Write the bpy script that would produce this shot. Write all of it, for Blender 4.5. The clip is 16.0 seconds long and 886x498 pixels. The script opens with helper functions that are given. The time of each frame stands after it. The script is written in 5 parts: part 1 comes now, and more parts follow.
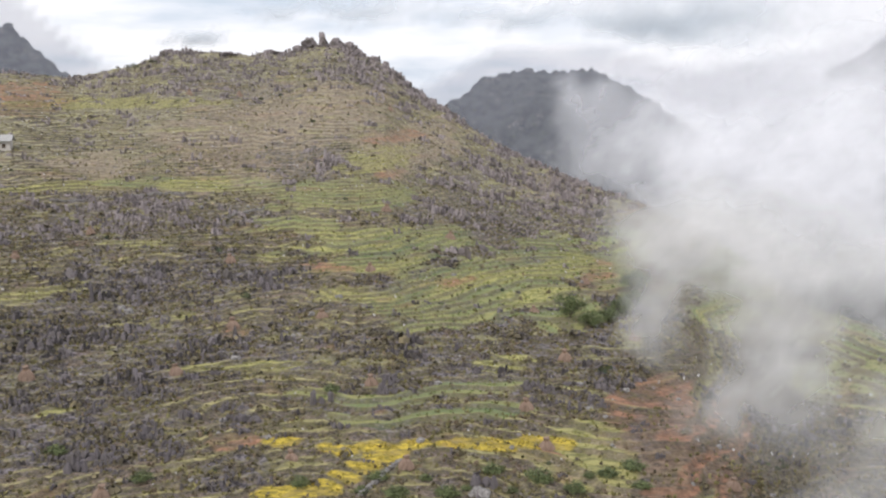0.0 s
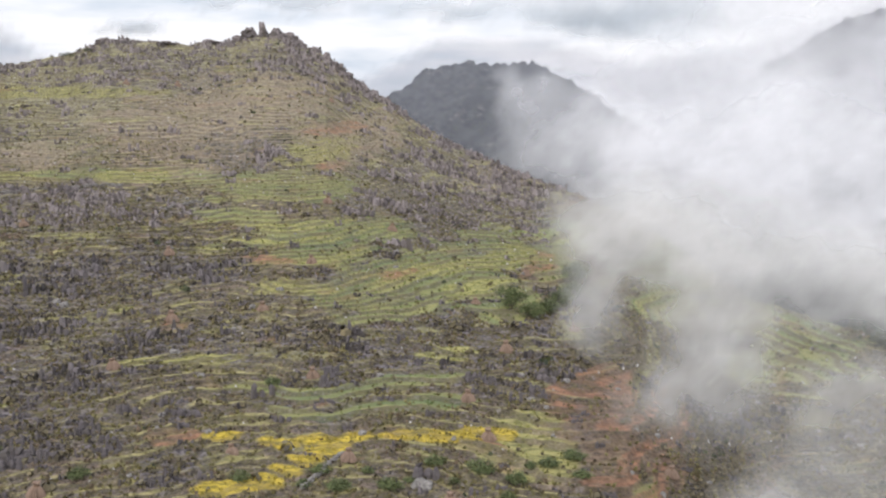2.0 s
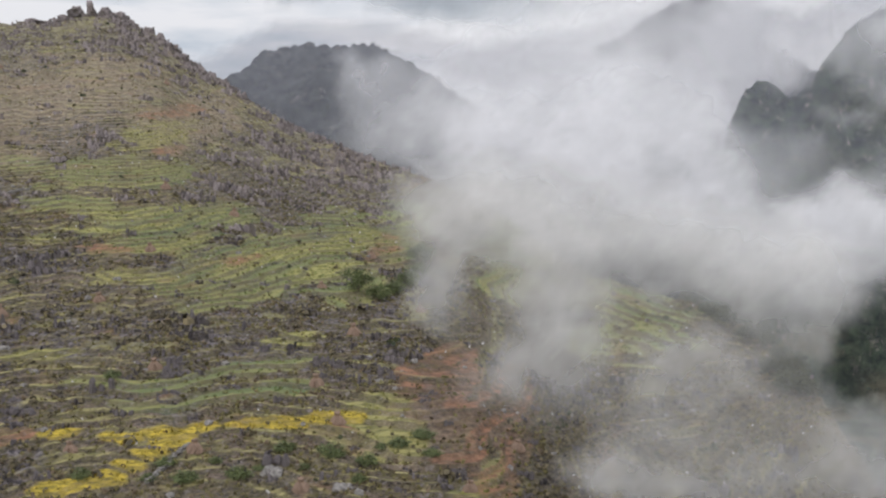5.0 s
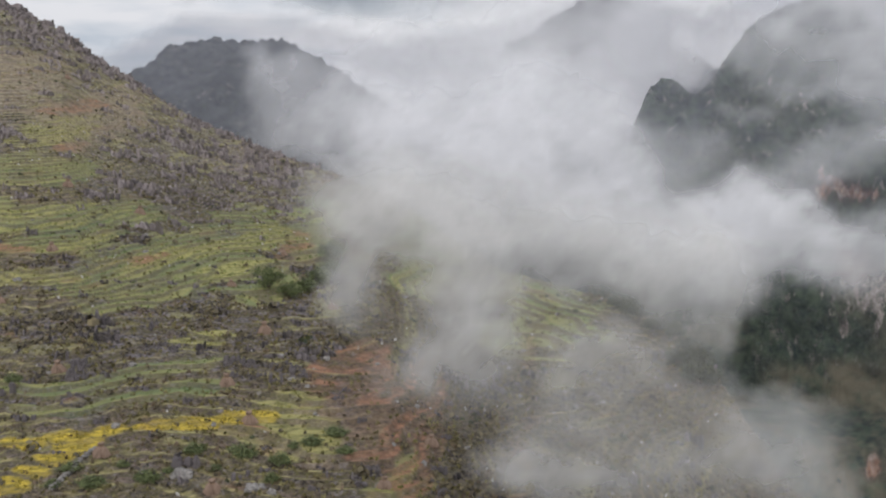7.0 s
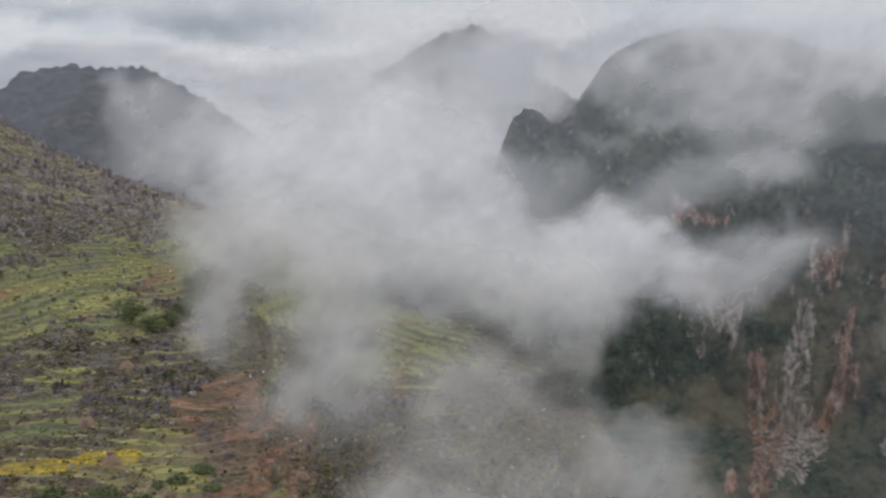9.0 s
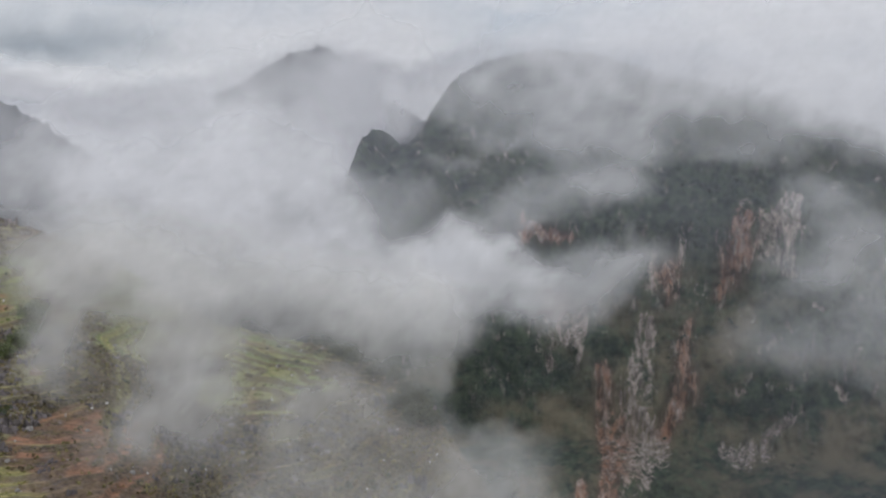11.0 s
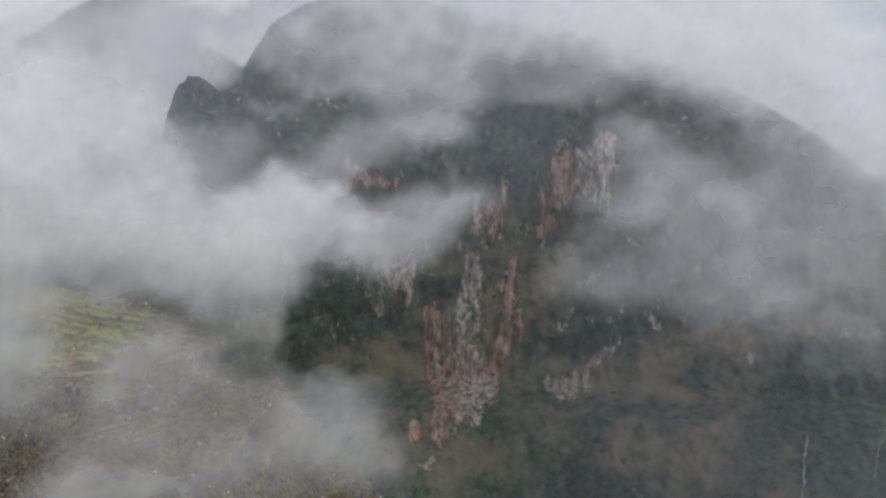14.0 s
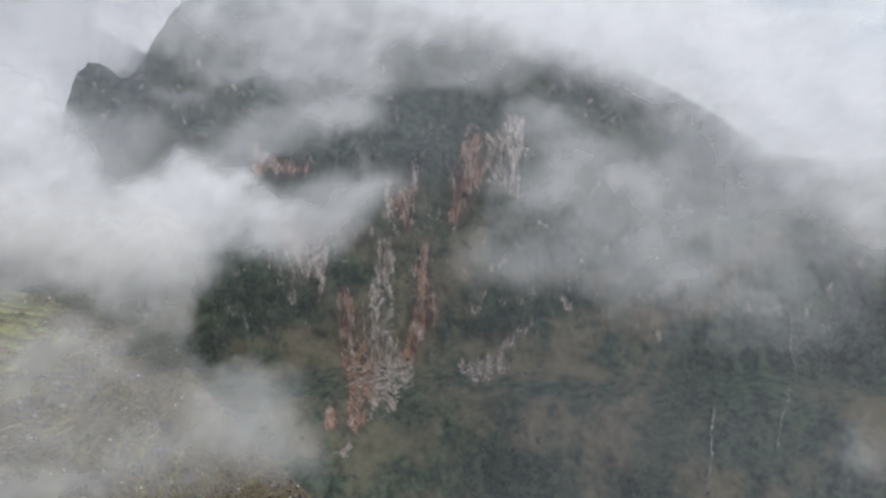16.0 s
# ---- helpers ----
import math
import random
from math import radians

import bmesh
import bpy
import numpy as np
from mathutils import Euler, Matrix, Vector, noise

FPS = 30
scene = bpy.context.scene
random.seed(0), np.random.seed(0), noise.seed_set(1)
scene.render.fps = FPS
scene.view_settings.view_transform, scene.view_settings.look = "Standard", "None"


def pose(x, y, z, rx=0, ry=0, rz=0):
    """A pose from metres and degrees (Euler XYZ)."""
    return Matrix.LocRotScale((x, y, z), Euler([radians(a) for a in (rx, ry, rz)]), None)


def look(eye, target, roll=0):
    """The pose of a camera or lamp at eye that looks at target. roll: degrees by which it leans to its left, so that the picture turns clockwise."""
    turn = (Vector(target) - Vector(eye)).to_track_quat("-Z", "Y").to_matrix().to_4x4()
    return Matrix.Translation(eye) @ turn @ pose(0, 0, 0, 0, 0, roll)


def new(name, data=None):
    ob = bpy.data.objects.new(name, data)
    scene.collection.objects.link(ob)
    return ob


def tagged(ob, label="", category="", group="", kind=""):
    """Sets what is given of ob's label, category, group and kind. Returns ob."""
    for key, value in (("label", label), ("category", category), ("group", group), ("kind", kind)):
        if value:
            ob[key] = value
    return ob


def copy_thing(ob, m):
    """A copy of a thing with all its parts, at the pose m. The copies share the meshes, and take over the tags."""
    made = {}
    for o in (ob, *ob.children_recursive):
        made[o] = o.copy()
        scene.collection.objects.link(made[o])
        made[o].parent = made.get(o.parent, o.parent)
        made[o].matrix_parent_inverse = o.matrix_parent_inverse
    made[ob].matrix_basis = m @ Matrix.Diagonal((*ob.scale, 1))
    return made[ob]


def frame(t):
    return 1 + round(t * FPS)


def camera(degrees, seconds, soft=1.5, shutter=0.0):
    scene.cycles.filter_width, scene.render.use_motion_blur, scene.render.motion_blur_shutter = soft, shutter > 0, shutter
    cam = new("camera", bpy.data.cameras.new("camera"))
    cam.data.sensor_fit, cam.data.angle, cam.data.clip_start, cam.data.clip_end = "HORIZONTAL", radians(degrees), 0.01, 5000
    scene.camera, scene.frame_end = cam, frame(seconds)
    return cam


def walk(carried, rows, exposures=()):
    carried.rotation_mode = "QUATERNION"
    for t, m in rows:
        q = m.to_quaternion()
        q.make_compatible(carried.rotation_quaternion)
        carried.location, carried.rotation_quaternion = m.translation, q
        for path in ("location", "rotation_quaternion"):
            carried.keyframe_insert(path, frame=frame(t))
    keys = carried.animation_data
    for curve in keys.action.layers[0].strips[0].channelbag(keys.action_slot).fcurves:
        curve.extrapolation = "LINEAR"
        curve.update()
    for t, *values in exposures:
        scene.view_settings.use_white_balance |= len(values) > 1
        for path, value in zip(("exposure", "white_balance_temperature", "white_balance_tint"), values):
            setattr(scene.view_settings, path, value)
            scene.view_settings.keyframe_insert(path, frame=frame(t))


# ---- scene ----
# ---- camera: it stands on one spot high over the valley and turns to the right ----
EYE = Vector((0.0, 0.0, 160.0))
# seconds, bearing (clockwise from +y), pitch, lean; all in degrees
TURN = [
    (0.0, 0.000, -7.885, -0.476),
    (0.5, 0.741, -7.761, -0.472),
    (1.0, 1.730, -7.670, -0.239),
    (1.5, 2.518, -8.032, -0.283),
    (2.0, 3.298, -8.348, -0.085),
    (2.5, 3.881, -8.842, -0.010),
    (3.0, 5.951, -8.639, -0.031),
    (3.5, 8.214, -8.851, 0.046),
    (4.0, 9.513, -9.540, -0.179),
    (6.3, 15.471, -9.008, 0.143),
    (6.5, 15.913, -9.227, 0.097),
    (7.0, 17.111, -9.553, 0.151),
    (7.5, 18.371, -9.215, 0.333),
    (8.0, 20.161, -8.873, 0.529),
    (8.5, 22.120, -8.184, 0.511),
    (9.0, 24.556, -7.887, 0.462),
    (9.2, 25.698, -7.877, 0.230),
    (11.3, 33.869, -6.814, 0.254),
    (11.5, 34.472, -7.119, 0.149),
    (12.0, 36.219, -7.566, 0.261),
    (12.5, 37.877, -7.955, 0.254),
    (13.0, 39.543, -8.557, 0.073),
    (13.5, 41.461, -9.109, 0.037),
    (14.0, 42.792, -9.707, -0.260),
    (14.5, 44.401, -10.173, -0.308),
    (15.0, 45.432, -10.514, -0.532),
    (15.5, 46.537, -10.491, -0.247),
    (16.0, 47.790, -10.573, -0.634)]


def aim(bearing, pitch, lean):
    b, p = radians(bearing), radians(pitch)
    way = Vector((math.sin(b) * math.cos(p), math.cos(b) * math.cos(p), math.sin(p)))
    return look(EYE, EYE + way * 100, lean)


cam = camera(46.978, 16.0, soft=2.2, shutter=0.5)
walk(cam, [(t, aim(b, p, l)) for t, b, p, l in TURN],
     exposures=[(t, s, 6500 - 150 * min(1, max(0, (t - 6) / 6)), 13 - 0.12 * t) for t, s in ((0.0, 0.47), (2.0, 0.46), (3.2, 0.41), (4.2, 0.22), (6.5, 0.01), (7.5, -0.01), (9.0, -0.17), (12.5, -0.18), (14.5, -0.04), (16.0, 0.22))])

# ---- world, sun ----
world = bpy.data.worlds.new("overcast_sky")
scene.world = world
world.use_nodes = True
wn, wl = world.node_tree.nodes, world.node_tree.links
wn.clear()
w_out, w_bg = wn.new("ShaderNodeOutputWorld"), wn.new("ShaderNodeBackground")
w_sky = wn.new("ShaderNodeTexSky")
w_sky.sky_type, w_sky.sun_disc = "NISHITA", False
w_sky.sun_elevation, w_sky.sun_rotation = radians(46), radians(200)
w_sky.air_density, w_sky.dust_density = 1.0, 3.0
w_dim = wn.new("ShaderNodeVectorMath")
w_dim.operation = "SCALE"
w_dim.inputs["Scale"].default_value = 0.1
w_tc, w_map = wn.new("ShaderNodeTexCoord"), wn.new("ShaderNodeMapping")
w_map.inputs["Scale"].default_value = (2.2, 2.2, 11.0)
w_map.inputs["Location"].default_value = (0.35, 0.1, 0.25)
w_noise, w_ramp = wn.new("ShaderNodeTexNoise"), wn.new("ShaderNodeValToRGB")
w_noise.inputs["Scale"].default_value, w_noise.inputs["Detail"].default_value = 1.6, 7.0
w_noise.inputs["Roughness"].default_value = 0.52
w_ramp.color_ramp.elements[0].position, w_ramp.color_ramp.elements[0].color = 0.40, (0.50, 0.57, 0.65, 1)
w_ramp.color_ramp.elements[1].position, w_ramp.color_ramp.elements[1].color = 0.55, (0.795, 0.81, 0.84, 1)
w_mix = wn.new("ShaderNodeMix")
w_mix.data_type = "RGBA"
w_mix.inputs[0].default_value = 0.9
wl.new(w_tc.outputs["Generated"], w_map.inputs["Vector"])
wl.new(w_map.outputs["Vector"], w_noise.inputs["Vector"])
wl.new(w_noise.outputs["Fac"], w_ramp.inputs["Fac"])
wl.new(w_sky.outputs["Color"], w_dim.inputs[0])
wl.new(w_dim.outputs["Vector"], w_mix.inputs[6])
wl.new(w_ramp.outputs["Color"], w_mix.inputs[7])
wl.new(w_mix.outputs[2], w_bg.inputs["Color"])
w_bg.inputs["Strength"].default_value = 1.0
wl.new(w_bg.outputs["Background"], w_out.inputs["Surface"])

sun = new("sun", bpy.data.lights.new("sun", "SUN"))
sun.data.energy, sun.data.angle, sun.data.color = 1.5, radians(35), (1.0, 0.97, 0.93)
# from behind and to the left of the first view, 46 degrees up
sun.matrix_world = look((-110, -300, 490), (0, 0, 160))
# ---- terrain arithmetic -------------------------------------------------
EYE_Z = 160.0


def lattice(ix, iy, seed):
    h = (ix.astype(np.int64) * 374761393 + iy.astype(np.int64) * 668265263 + seed * 974711) & 0xFFFFFFFF
    h = ((h ^ (h >> 13)) * 1274126177) & 0xFFFFFFFF
    return ((h ^ (h >> 16)) & 0xFFFF) / 65535.0


def vnoise(x, y, seed=0):
    x, y = np.broadcast_arrays(np.asarray(x, float), np.asarray(y, float))
    fx, fy = np.floor(x), np.floor(y)
    u, v = x - fx, y - fy
    u, v = u * u * (3 - 2 * u), v * v * (3 - 2 * v)
    a, b = lattice(fx, fy, seed), lattice(fx + 1, fy, seed)
    c, d = lattice(fx, fy + 1, seed), lattice(fx + 1, fy + 1, seed)
    return (a * (1 - u) + b * u) * (1 - v) + (c * (1 - u) + d * u) * v


def fbm(x, y, octaves=4, seed=0):
    total, amp, norm = 0.0, 1.0, 0.0
    for k in range(octaves):
        total = total + amp * vnoise(x * 2 ** k + 17.3 * k, y * 2 ** k - 9.1 * k, seed + k)
        norm, amp = norm + amp, amp * 0.5
    return total / norm


def smooth(a, b, x):
    t = np.clip((np.asarray(x, float) - a) / (b - a), 0, 1)
    return t * t * (3 - 2 * t)


# skyline of the terraced hill: bearing in degrees, height angle, distance in metres
RIDGE = np.array([
    (-34, 1.5, 400), (-23, 1.95, 410), (-19.6, 1.72, 420), (-16.5, 2.35, 430), (-14.7, 3.12, 440), (-11.3, 3.02, 440),
    (-10.5, 2.88, 440), (-9.5, 3.12, 440), (-8.3, 3.05, 440), (-7.3, 3.45, 440), (-5.9, 3.5, 440), (-5.0, 3.3, 438),
    (-4.4, 2.92, 432), (-3.2, 2.4, 425), (-1.9, 1.25, 415), (0.25, -0.1, 400), (2.1, -1.45, 385), (4.7, -2.95, 365),
    (6.9, -3.8, 350), (8.7, -4.55, 335), (10.9, -5.3, 315), (14, -6.6, 290), (17.4, -8.8, 260), (20.3, -10.75, 235),
    (23.8, -11.6, 220), (27, -12.4, 205), (29.7, -13.5, 190), (31.3, -14.5, 180), (33, -16.6, 170), (36.6, -21.4, 152),
    (40, -24.5, 142), (46, -31, 130)])
FOOT_R = 100.0


def ridge_at(az):
    el = np.interp(az, RIDGE[:, 0], RIDGE[:, 1])
    d = np.interp(az, RIDGE[:, 0], RIDGE[:, 2])
    return el, d


def hill_base(az, r):
    """Height of the hill's slope before terracing; bearing in degrees, distance from the valley's middle."""
    el, d = ridge_at(az)
    top = d * np.tan(np.radians(el))
    foot = -51.0 - 34 * smooth(26, 44, az)
    s = (r - FOOT_R) / (d - FOOT_R)
    x, y = r * np.sin(np.radians(az)), r * np.cos(np.radians(az))
    body = np.clip(s, 0, 1)
    swell = np.interp(az, [-30, -7, 0, 5, 9, 14, 20, 30, 46], [0.95, 1.0, 0.83, 0.63, 0.52, 0.45, 0.5, 0.7, 0.9])
    z = foot + (top - foot) * body ** swell
    z = z + (fbm(x / 85.0, y / 85.0, 3, 5) - 0.5) * 6 * np.sqrt(np.clip(body * (1 - body), 0, 1)) * 2 * smooth(0, 0.2, 1 - body)
    z = z - 2.2 * np.sin(np.pi * body) * 0.6
    past = np.maximum(r - d, 0)
    z = z - past * 0.55 * smooth(0, 14, past) - 0.02 * past
    near = np.maximum(FOOT_R - r, 0)
    return z - near * 0.22


def cover_of(spots, x, y, ragged=0.55, seed=40):
    """0 to 1 where one of the patches (x, y, half across, half up the slope) lies along the contour, with ragged rims."""
    x, y = np.broadcast_arrays(x, y)
    out = np.zeros(x.shape)
    n = fbm(x / 7.0, y / 4.0, 3, seed) - 0.5
    az, r = np.degrees(np.arctan2(x, y)), np.hypot(x, y)
    z = hill_base(az, r)
    for sx, sy, hw, hd in spots:
        c = math.hypot(sx, sy)
        z0 = float(hill_base(np.array([math.degrees(math.atan2(sx, sy))]), np.array([c]))[0])
        a = ((x - sx) * sy - (y - sy) * sx) / c / hw
        b = (z - z0) / (hd * 0.25)
        q = np.sqrt(a * a + b * b) + n * 2 * ragged
        out = np.maximum(out, (1 - smooth(0.8, 1.05, q)) * (np.abs(r - c) < hd * 2.5 + 6))
    return out


TREAD = 0.62


def terrace_of(x, y, z):
    """The number of the terrace and how far up it a place lies."""
    shift = (fbm(x / 46.0, y / 40.0, 2, 11) - 0.5) * 4.4 + (fbm(x / 17.0, y / 9.0, 2, 12) - 0.5) * 1.1 + (vnoise(x / 3.5, y / 3.0, 13) - 0.5) * 0.14
    q = (z + shift) / TREAD
    k = np.floor(q)
    return k, q - k, shift


def wildness(x, y, s):
    """1 where the slope is broken rock rather than terraces."""
    w = smooth(0.44, 0.60, fbm(x / 22.0, y / 16.0, 3, 21)) * 0.6
    w = w * (1 - 0.95 * cover_of(GREEN + LIME, x, y, 0.6, 53))
    return np.maximum(w, smooth(0.88, 0.98, s) * 0.9)


def hill_height(az, r):
    x, y = r * np.sin(np.radians(az)), r * np.cos(np.radians(az))
    z = hill_base(az, r)
    el, d = ridge_at(az)
    s = (r - FOOT_R) / (d - FOOT_R)
    k, f, shift = terrace_of(x, y, z)
    ledge = 0.10 * f + 0.90 * smooth(0.60, 0.92, f)
    terr = (k + ledge) * TREAD - shift
    wild = wildness(x, y, s)
    out = terr * (1 - wild) + z * wild
    out = out + (fbm(x / 1.7, y / 1.4, 3, 31) - 0.5) * (0.24 + 1.1 * wild)
    return out


def strips(x, y, z, seed, share):
    """1 on some of the terraces, plot by plot along the contour."""
    k, f, shift = terrace_of(x, y, z)
    plot = vnoise(np.arctan2(x, y) * 180 / 7.0 + k * 3.7, k * 5.3, seed)
    return smooth(1 - share - 0.08, 1 - share + 0.08, plot)
# ---- materials ----------------------------------------------------------
def material(name, rough=0.85):
    """A node material; returns it with a small kit to add nodes."""
    m = bpy.data.materials.new(name)
    m.use_nodes = True
    nt = m.node_tree
    bsdf = nt.nodes["Principled BSDF"]
    bsdf.inputs["Roughness"].default_value = rough
    bsdf.inputs["Specular IOR Level"].default_value = 0.25
    return m, nt, bsdf


def node(nt, kind, **inputs):
    n = nt.nodes.new(kind)
    for key, value in inputs.items():
        n.inputs[key.replace("_", " ")].default_value = value
    return n


def place_coords(nt, scale=(1, 1, 1)):
    geo = nt.nodes.new("ShaderNodeNewGeometry")
    mp = nt.nodes.new("ShaderNodeMapping")
    mp.inputs["Scale"].default_value = scale
    nt.links.new(geo.outputs["Position"], mp.inputs["Vector"])
    return mp.outputs["Vector"]


def noise_fac(nt, vec, scale, detail=4.0, rough=0.6, lo=0.35, hi=0.65):
    n = node(nt, "ShaderNodeTexNoise", Scale=scale, Detail=detail, Roughness=rough)
    nt.links.new(vec, n.inputs["Vector"])
    r = nt.nodes.new("ShaderNodeMapRange")
    r.inputs["From Min"].default_value, r.inputs["From Max"].default_value = lo, hi
    nt.links.new(n.outputs["Fac"], r.inputs["Value"])
    return r.outputs["Result"]


def blend(nt, fac, a, b):
    mx = nt.nodes.new("ShaderNodeMix")
    mx.data_type = "RGBA"
    for slot, v in ((0, fac), (6, a), (7, b)):
        if isinstance(v, (int, float)):
            mx.inputs[slot].default_value = v
        elif isinstance(v, tuple):
            mx.inputs[slot].default_value = (*v, 1)
        else:
            nt.links.new(v, mx.inputs[slot])
    return mx.outputs[2]


def product(nt, a, b):
    mt = nt.nodes.new("ShaderNodeMath")
    mt.operation = "MULTIPLY"
    for slot, v in ((0, a), (1, b)):
        if isinstance(v, (int, float)):
            mt.inputs[slot].default_value = v
        else:
            nt.links.new(v, mt.inputs[slot])
    return mt.outputs[0]


def attr(nt, name):
    a = nt.nodes.new("ShaderNodeAttribute")
    a.attribute_name = name
    return a.outputs["Fac"]


def rim(nt, name):
    """Closes an attribute's faint outskirts."""
    r = nt.nodes.new("ShaderNodeMapRange")
    r.inputs["From Min"].default_value, r.inputs["From Max"].default_value = 0.04, 0.25
    nt.links.new(attr(nt, name), r.inputs["Value"])
    return r.outputs["Result"]


def relief(nt, bsdf, height, strength, distance):
    b = nt.nodes.new("ShaderNodeBump")
    b.inputs["Strength"].default_value, b.inputs["Distance"].default_value = strength, distance
    nt.links.new(height, b.inputs["Height"])
    nt.links.new(b.outputs["Normal"], bsdf.inputs["Normal"])


def island(nt):
    return nt.nodes.new("ShaderNodeNewGeometry").outputs["Random Per Island"]


def hillside_material():
    m, nt, bsdf = material("terraced_hillside", 0.92)
    vec = place_coords(nt)
    flat = place_coords(nt, (0.3, 0.8, 1.7))
    grass = blend(nt, noise_fac(nt, flat, 0.9, 6, 0.7, 0.42, 0.58), (0.072, 0.063, 0.032), (0.245, 0.208, 0.095))
    dry = blend(nt, noise_fac(nt, vec, 1.5, 5, 0.7, 0.42, 0.58), (0.092, 0.070, 0.053), (0.28, 0.21, 0.15))
    ground = blend(nt, noise_fac(nt, vec, 0.16, 5, 0.6, 0.44, 0.56), grass, dry)
    ground = blend(nt, product(nt, noise_fac(nt, flat, 1.9, 5, 0.7, 0.50, 0.56), 0.8), ground, (0.055, 0.048, 0.037))
    ground = blend(nt, product(nt, noise_fac(nt, vec, 2.3, 4, 0.7, 0.55, 0.62), 0.7), ground, (0.35, 0.29, 0.18))
    dust = blend(nt, noise_fac(nt, vec, 0.9, 5, 0.7, 0.42, 0.58), (0.20, 0.15, 0.115), (0.47, 0.36, 0.255))
    ground = blend(nt, product(nt, attr(nt, "scrub"), 0.85), ground, dust)
    stones = blend(nt, noise_fac(nt, vec, 1.6, 6, 0.7, 0.42, 0.58), (0.050, 0.045, 0.049), (0.235, 0.21, 0.217))
    ground = blend(nt, product(nt, attr(nt, "rocky"), noise_fac(nt, vec, 0.75, 4, 0.65, 0.40, 0.54)), ground, stones)
    bank = blend(nt, noise_fac(nt, vec, 2.1, 5, 0.75, 0.43, 0.57), (0.030, 0.025, 0.021), (0.170, 0.140, 0.112))
    bank = blend(nt, product(nt, noise_fac(nt, vec, 1.2, 5, 0.7, 0.49, 0.56), 0.85), bank, (0.112, 0.102, 0.044))
    bank = blend(nt, product(nt, noise_fac(nt, vec, 0.8, 5, 0.75, 0.56, 0.62), 0.8), bank, (0.25, 0.225, 0.22))
    # far upper ground is coloured paler, in place of haze over it
    pale = blend(nt, noise_fac(nt, flat, 0.7, 6, 0.72, 0.42, 0.58), (0.17, 0.155, 0.115), (0.43, 0.40, 0.275))
    ground = blend(nt, product(nt, attr(nt, "upland_haze"), noise_fac(nt, flat, 0.25, 5, 0.65, 0.36, 0.56)), ground, pale)
    heath = blend(nt, noise_fac(nt, vec, 0.9, 6, 0.75, 0.43, 0.57), (0.050, 0.042, 0.032), (0.17, 0.138, 0.098))
    ground = blend(nt, product(nt, attr(nt, "heath"), 0.8), ground, heath)
    ground = blend(nt, product(nt, attr(nt, "riser"), noise_fac(nt, vec, 0.5, 4, 0.6, 0.2, 0.45)), ground, bank)
    verge = blend(nt, noise_fac(nt, flat, 1.1, 5, 0.7, 0.42, 0.58), (0.20, 0.185, 0.088), (0.50, 0.45, 0.21))
    grown = product(nt, noise_fac(nt, flat, 0.33, 4, 0.6, 0.35, 0.50), noise_fac(nt, vec, 1.3, 4, 0.7, 0.33, 0.46))
    ground = blend(nt, product(nt, attr(nt, "lip"), grown), ground, verge)
    crop = blend(nt, attr(nt, "plot"), (0.14, 0.21, 0.10), (0.42, 0.39, 0.145))
    crop = blend(nt, product(nt, noise_fac(nt, flat, 1.3, 5, 0.7, 0.44, 0.56), 0.6), crop, (0.20, 0.205, 0.085))
    ground = blend(nt, product(nt, attr(nt, "green"), 0.85), ground, crop)
    lime = blend(nt, noise_fac(nt, flat, 1.3, 5, 0.7, 0.42, 0.58), (0.20, 0.20, 0.075), (0.46, 0.43, 0.16))
    ground = blend(nt, product(nt, attr(nt, "lime"), 0.8), ground, lime)
    yellow = blend(nt, noise_fac(nt, flat, 1.6, 5, 0.75, 0.42, 0.58), (0.27, 0.22, 0.05), (0.64, 0.48, 0.075))
    ground = blend(nt, attr(nt, "yellow"), ground, yellow)
    soil = blend(nt, noise_fac(nt, vec, 0.9, 6, 0.7), (0.19, 0.10, 0.065), (0.43, 0.235, 0.145))
    tread = blend(nt, attr(nt, "riser"), (1.0, 1.0, 1.0), (0.3, 0.3, 0.3))
    ground = blend(nt, product(nt, tread, product(nt, attr(nt, "soil"), noise_fac(nt, flat, 0.7, 5, 0.65, 0.32, 0.55))), ground, soil)
    nt.links.new(ground, bsdf.inputs["Base Color"])
    relief(nt, bsdf, noise_fac(nt, vec, 2.6, 6, 0.7, 0.2, 0.8), 0.8, 0.3)
    return m


def two_tone(name, dark, light, scale, rough=0.9, stretch=(1, 1, 1), bump=0.6, depth=0.1, island_mix=0.0, third=None):
    m, nt, bsdf = material(name, rough)
    vec = place_coords(nt, stretch)
    col = blend(nt, noise_fac(nt, vec, scale, 6, 0.68, 0.3, 0.7), dark, light)
    if third:
        col = blend(nt, noise_fac(nt, vec, scale * 0.23, 4, 0.6, 0.45, 0.65), col, third)
    if island_mix:
        a = tuple(c * (1 - island_mix) for c in dark)
        b = tuple(min(1, c * (1 + island_mix)) for c in light)
        col = blend(nt, 0.55, col, blend(nt, island(nt), a, b))
    nt.links.new(col, bsdf.inputs["Base Color"])
    relief(nt, bsdf, noise_fac(nt, vec, scale * 2.5, 6, 0.7, 0.2, 0.8), bump, depth)
    return m


def leaf_material(name, dark, light):
    m, nt, bsdf = material(name, 0.6)
    vec = place_coords(nt)
    col = blend(nt, island(nt), dark, light)
    col = blend(nt, product(nt, noise_fac(nt, vec, 0.35, 3, 0.6), 0.5), col, tuple(c * 0.6 for c in dark))
    nt.links.new(col, bsdf.inputs["Base Color"])
    return m


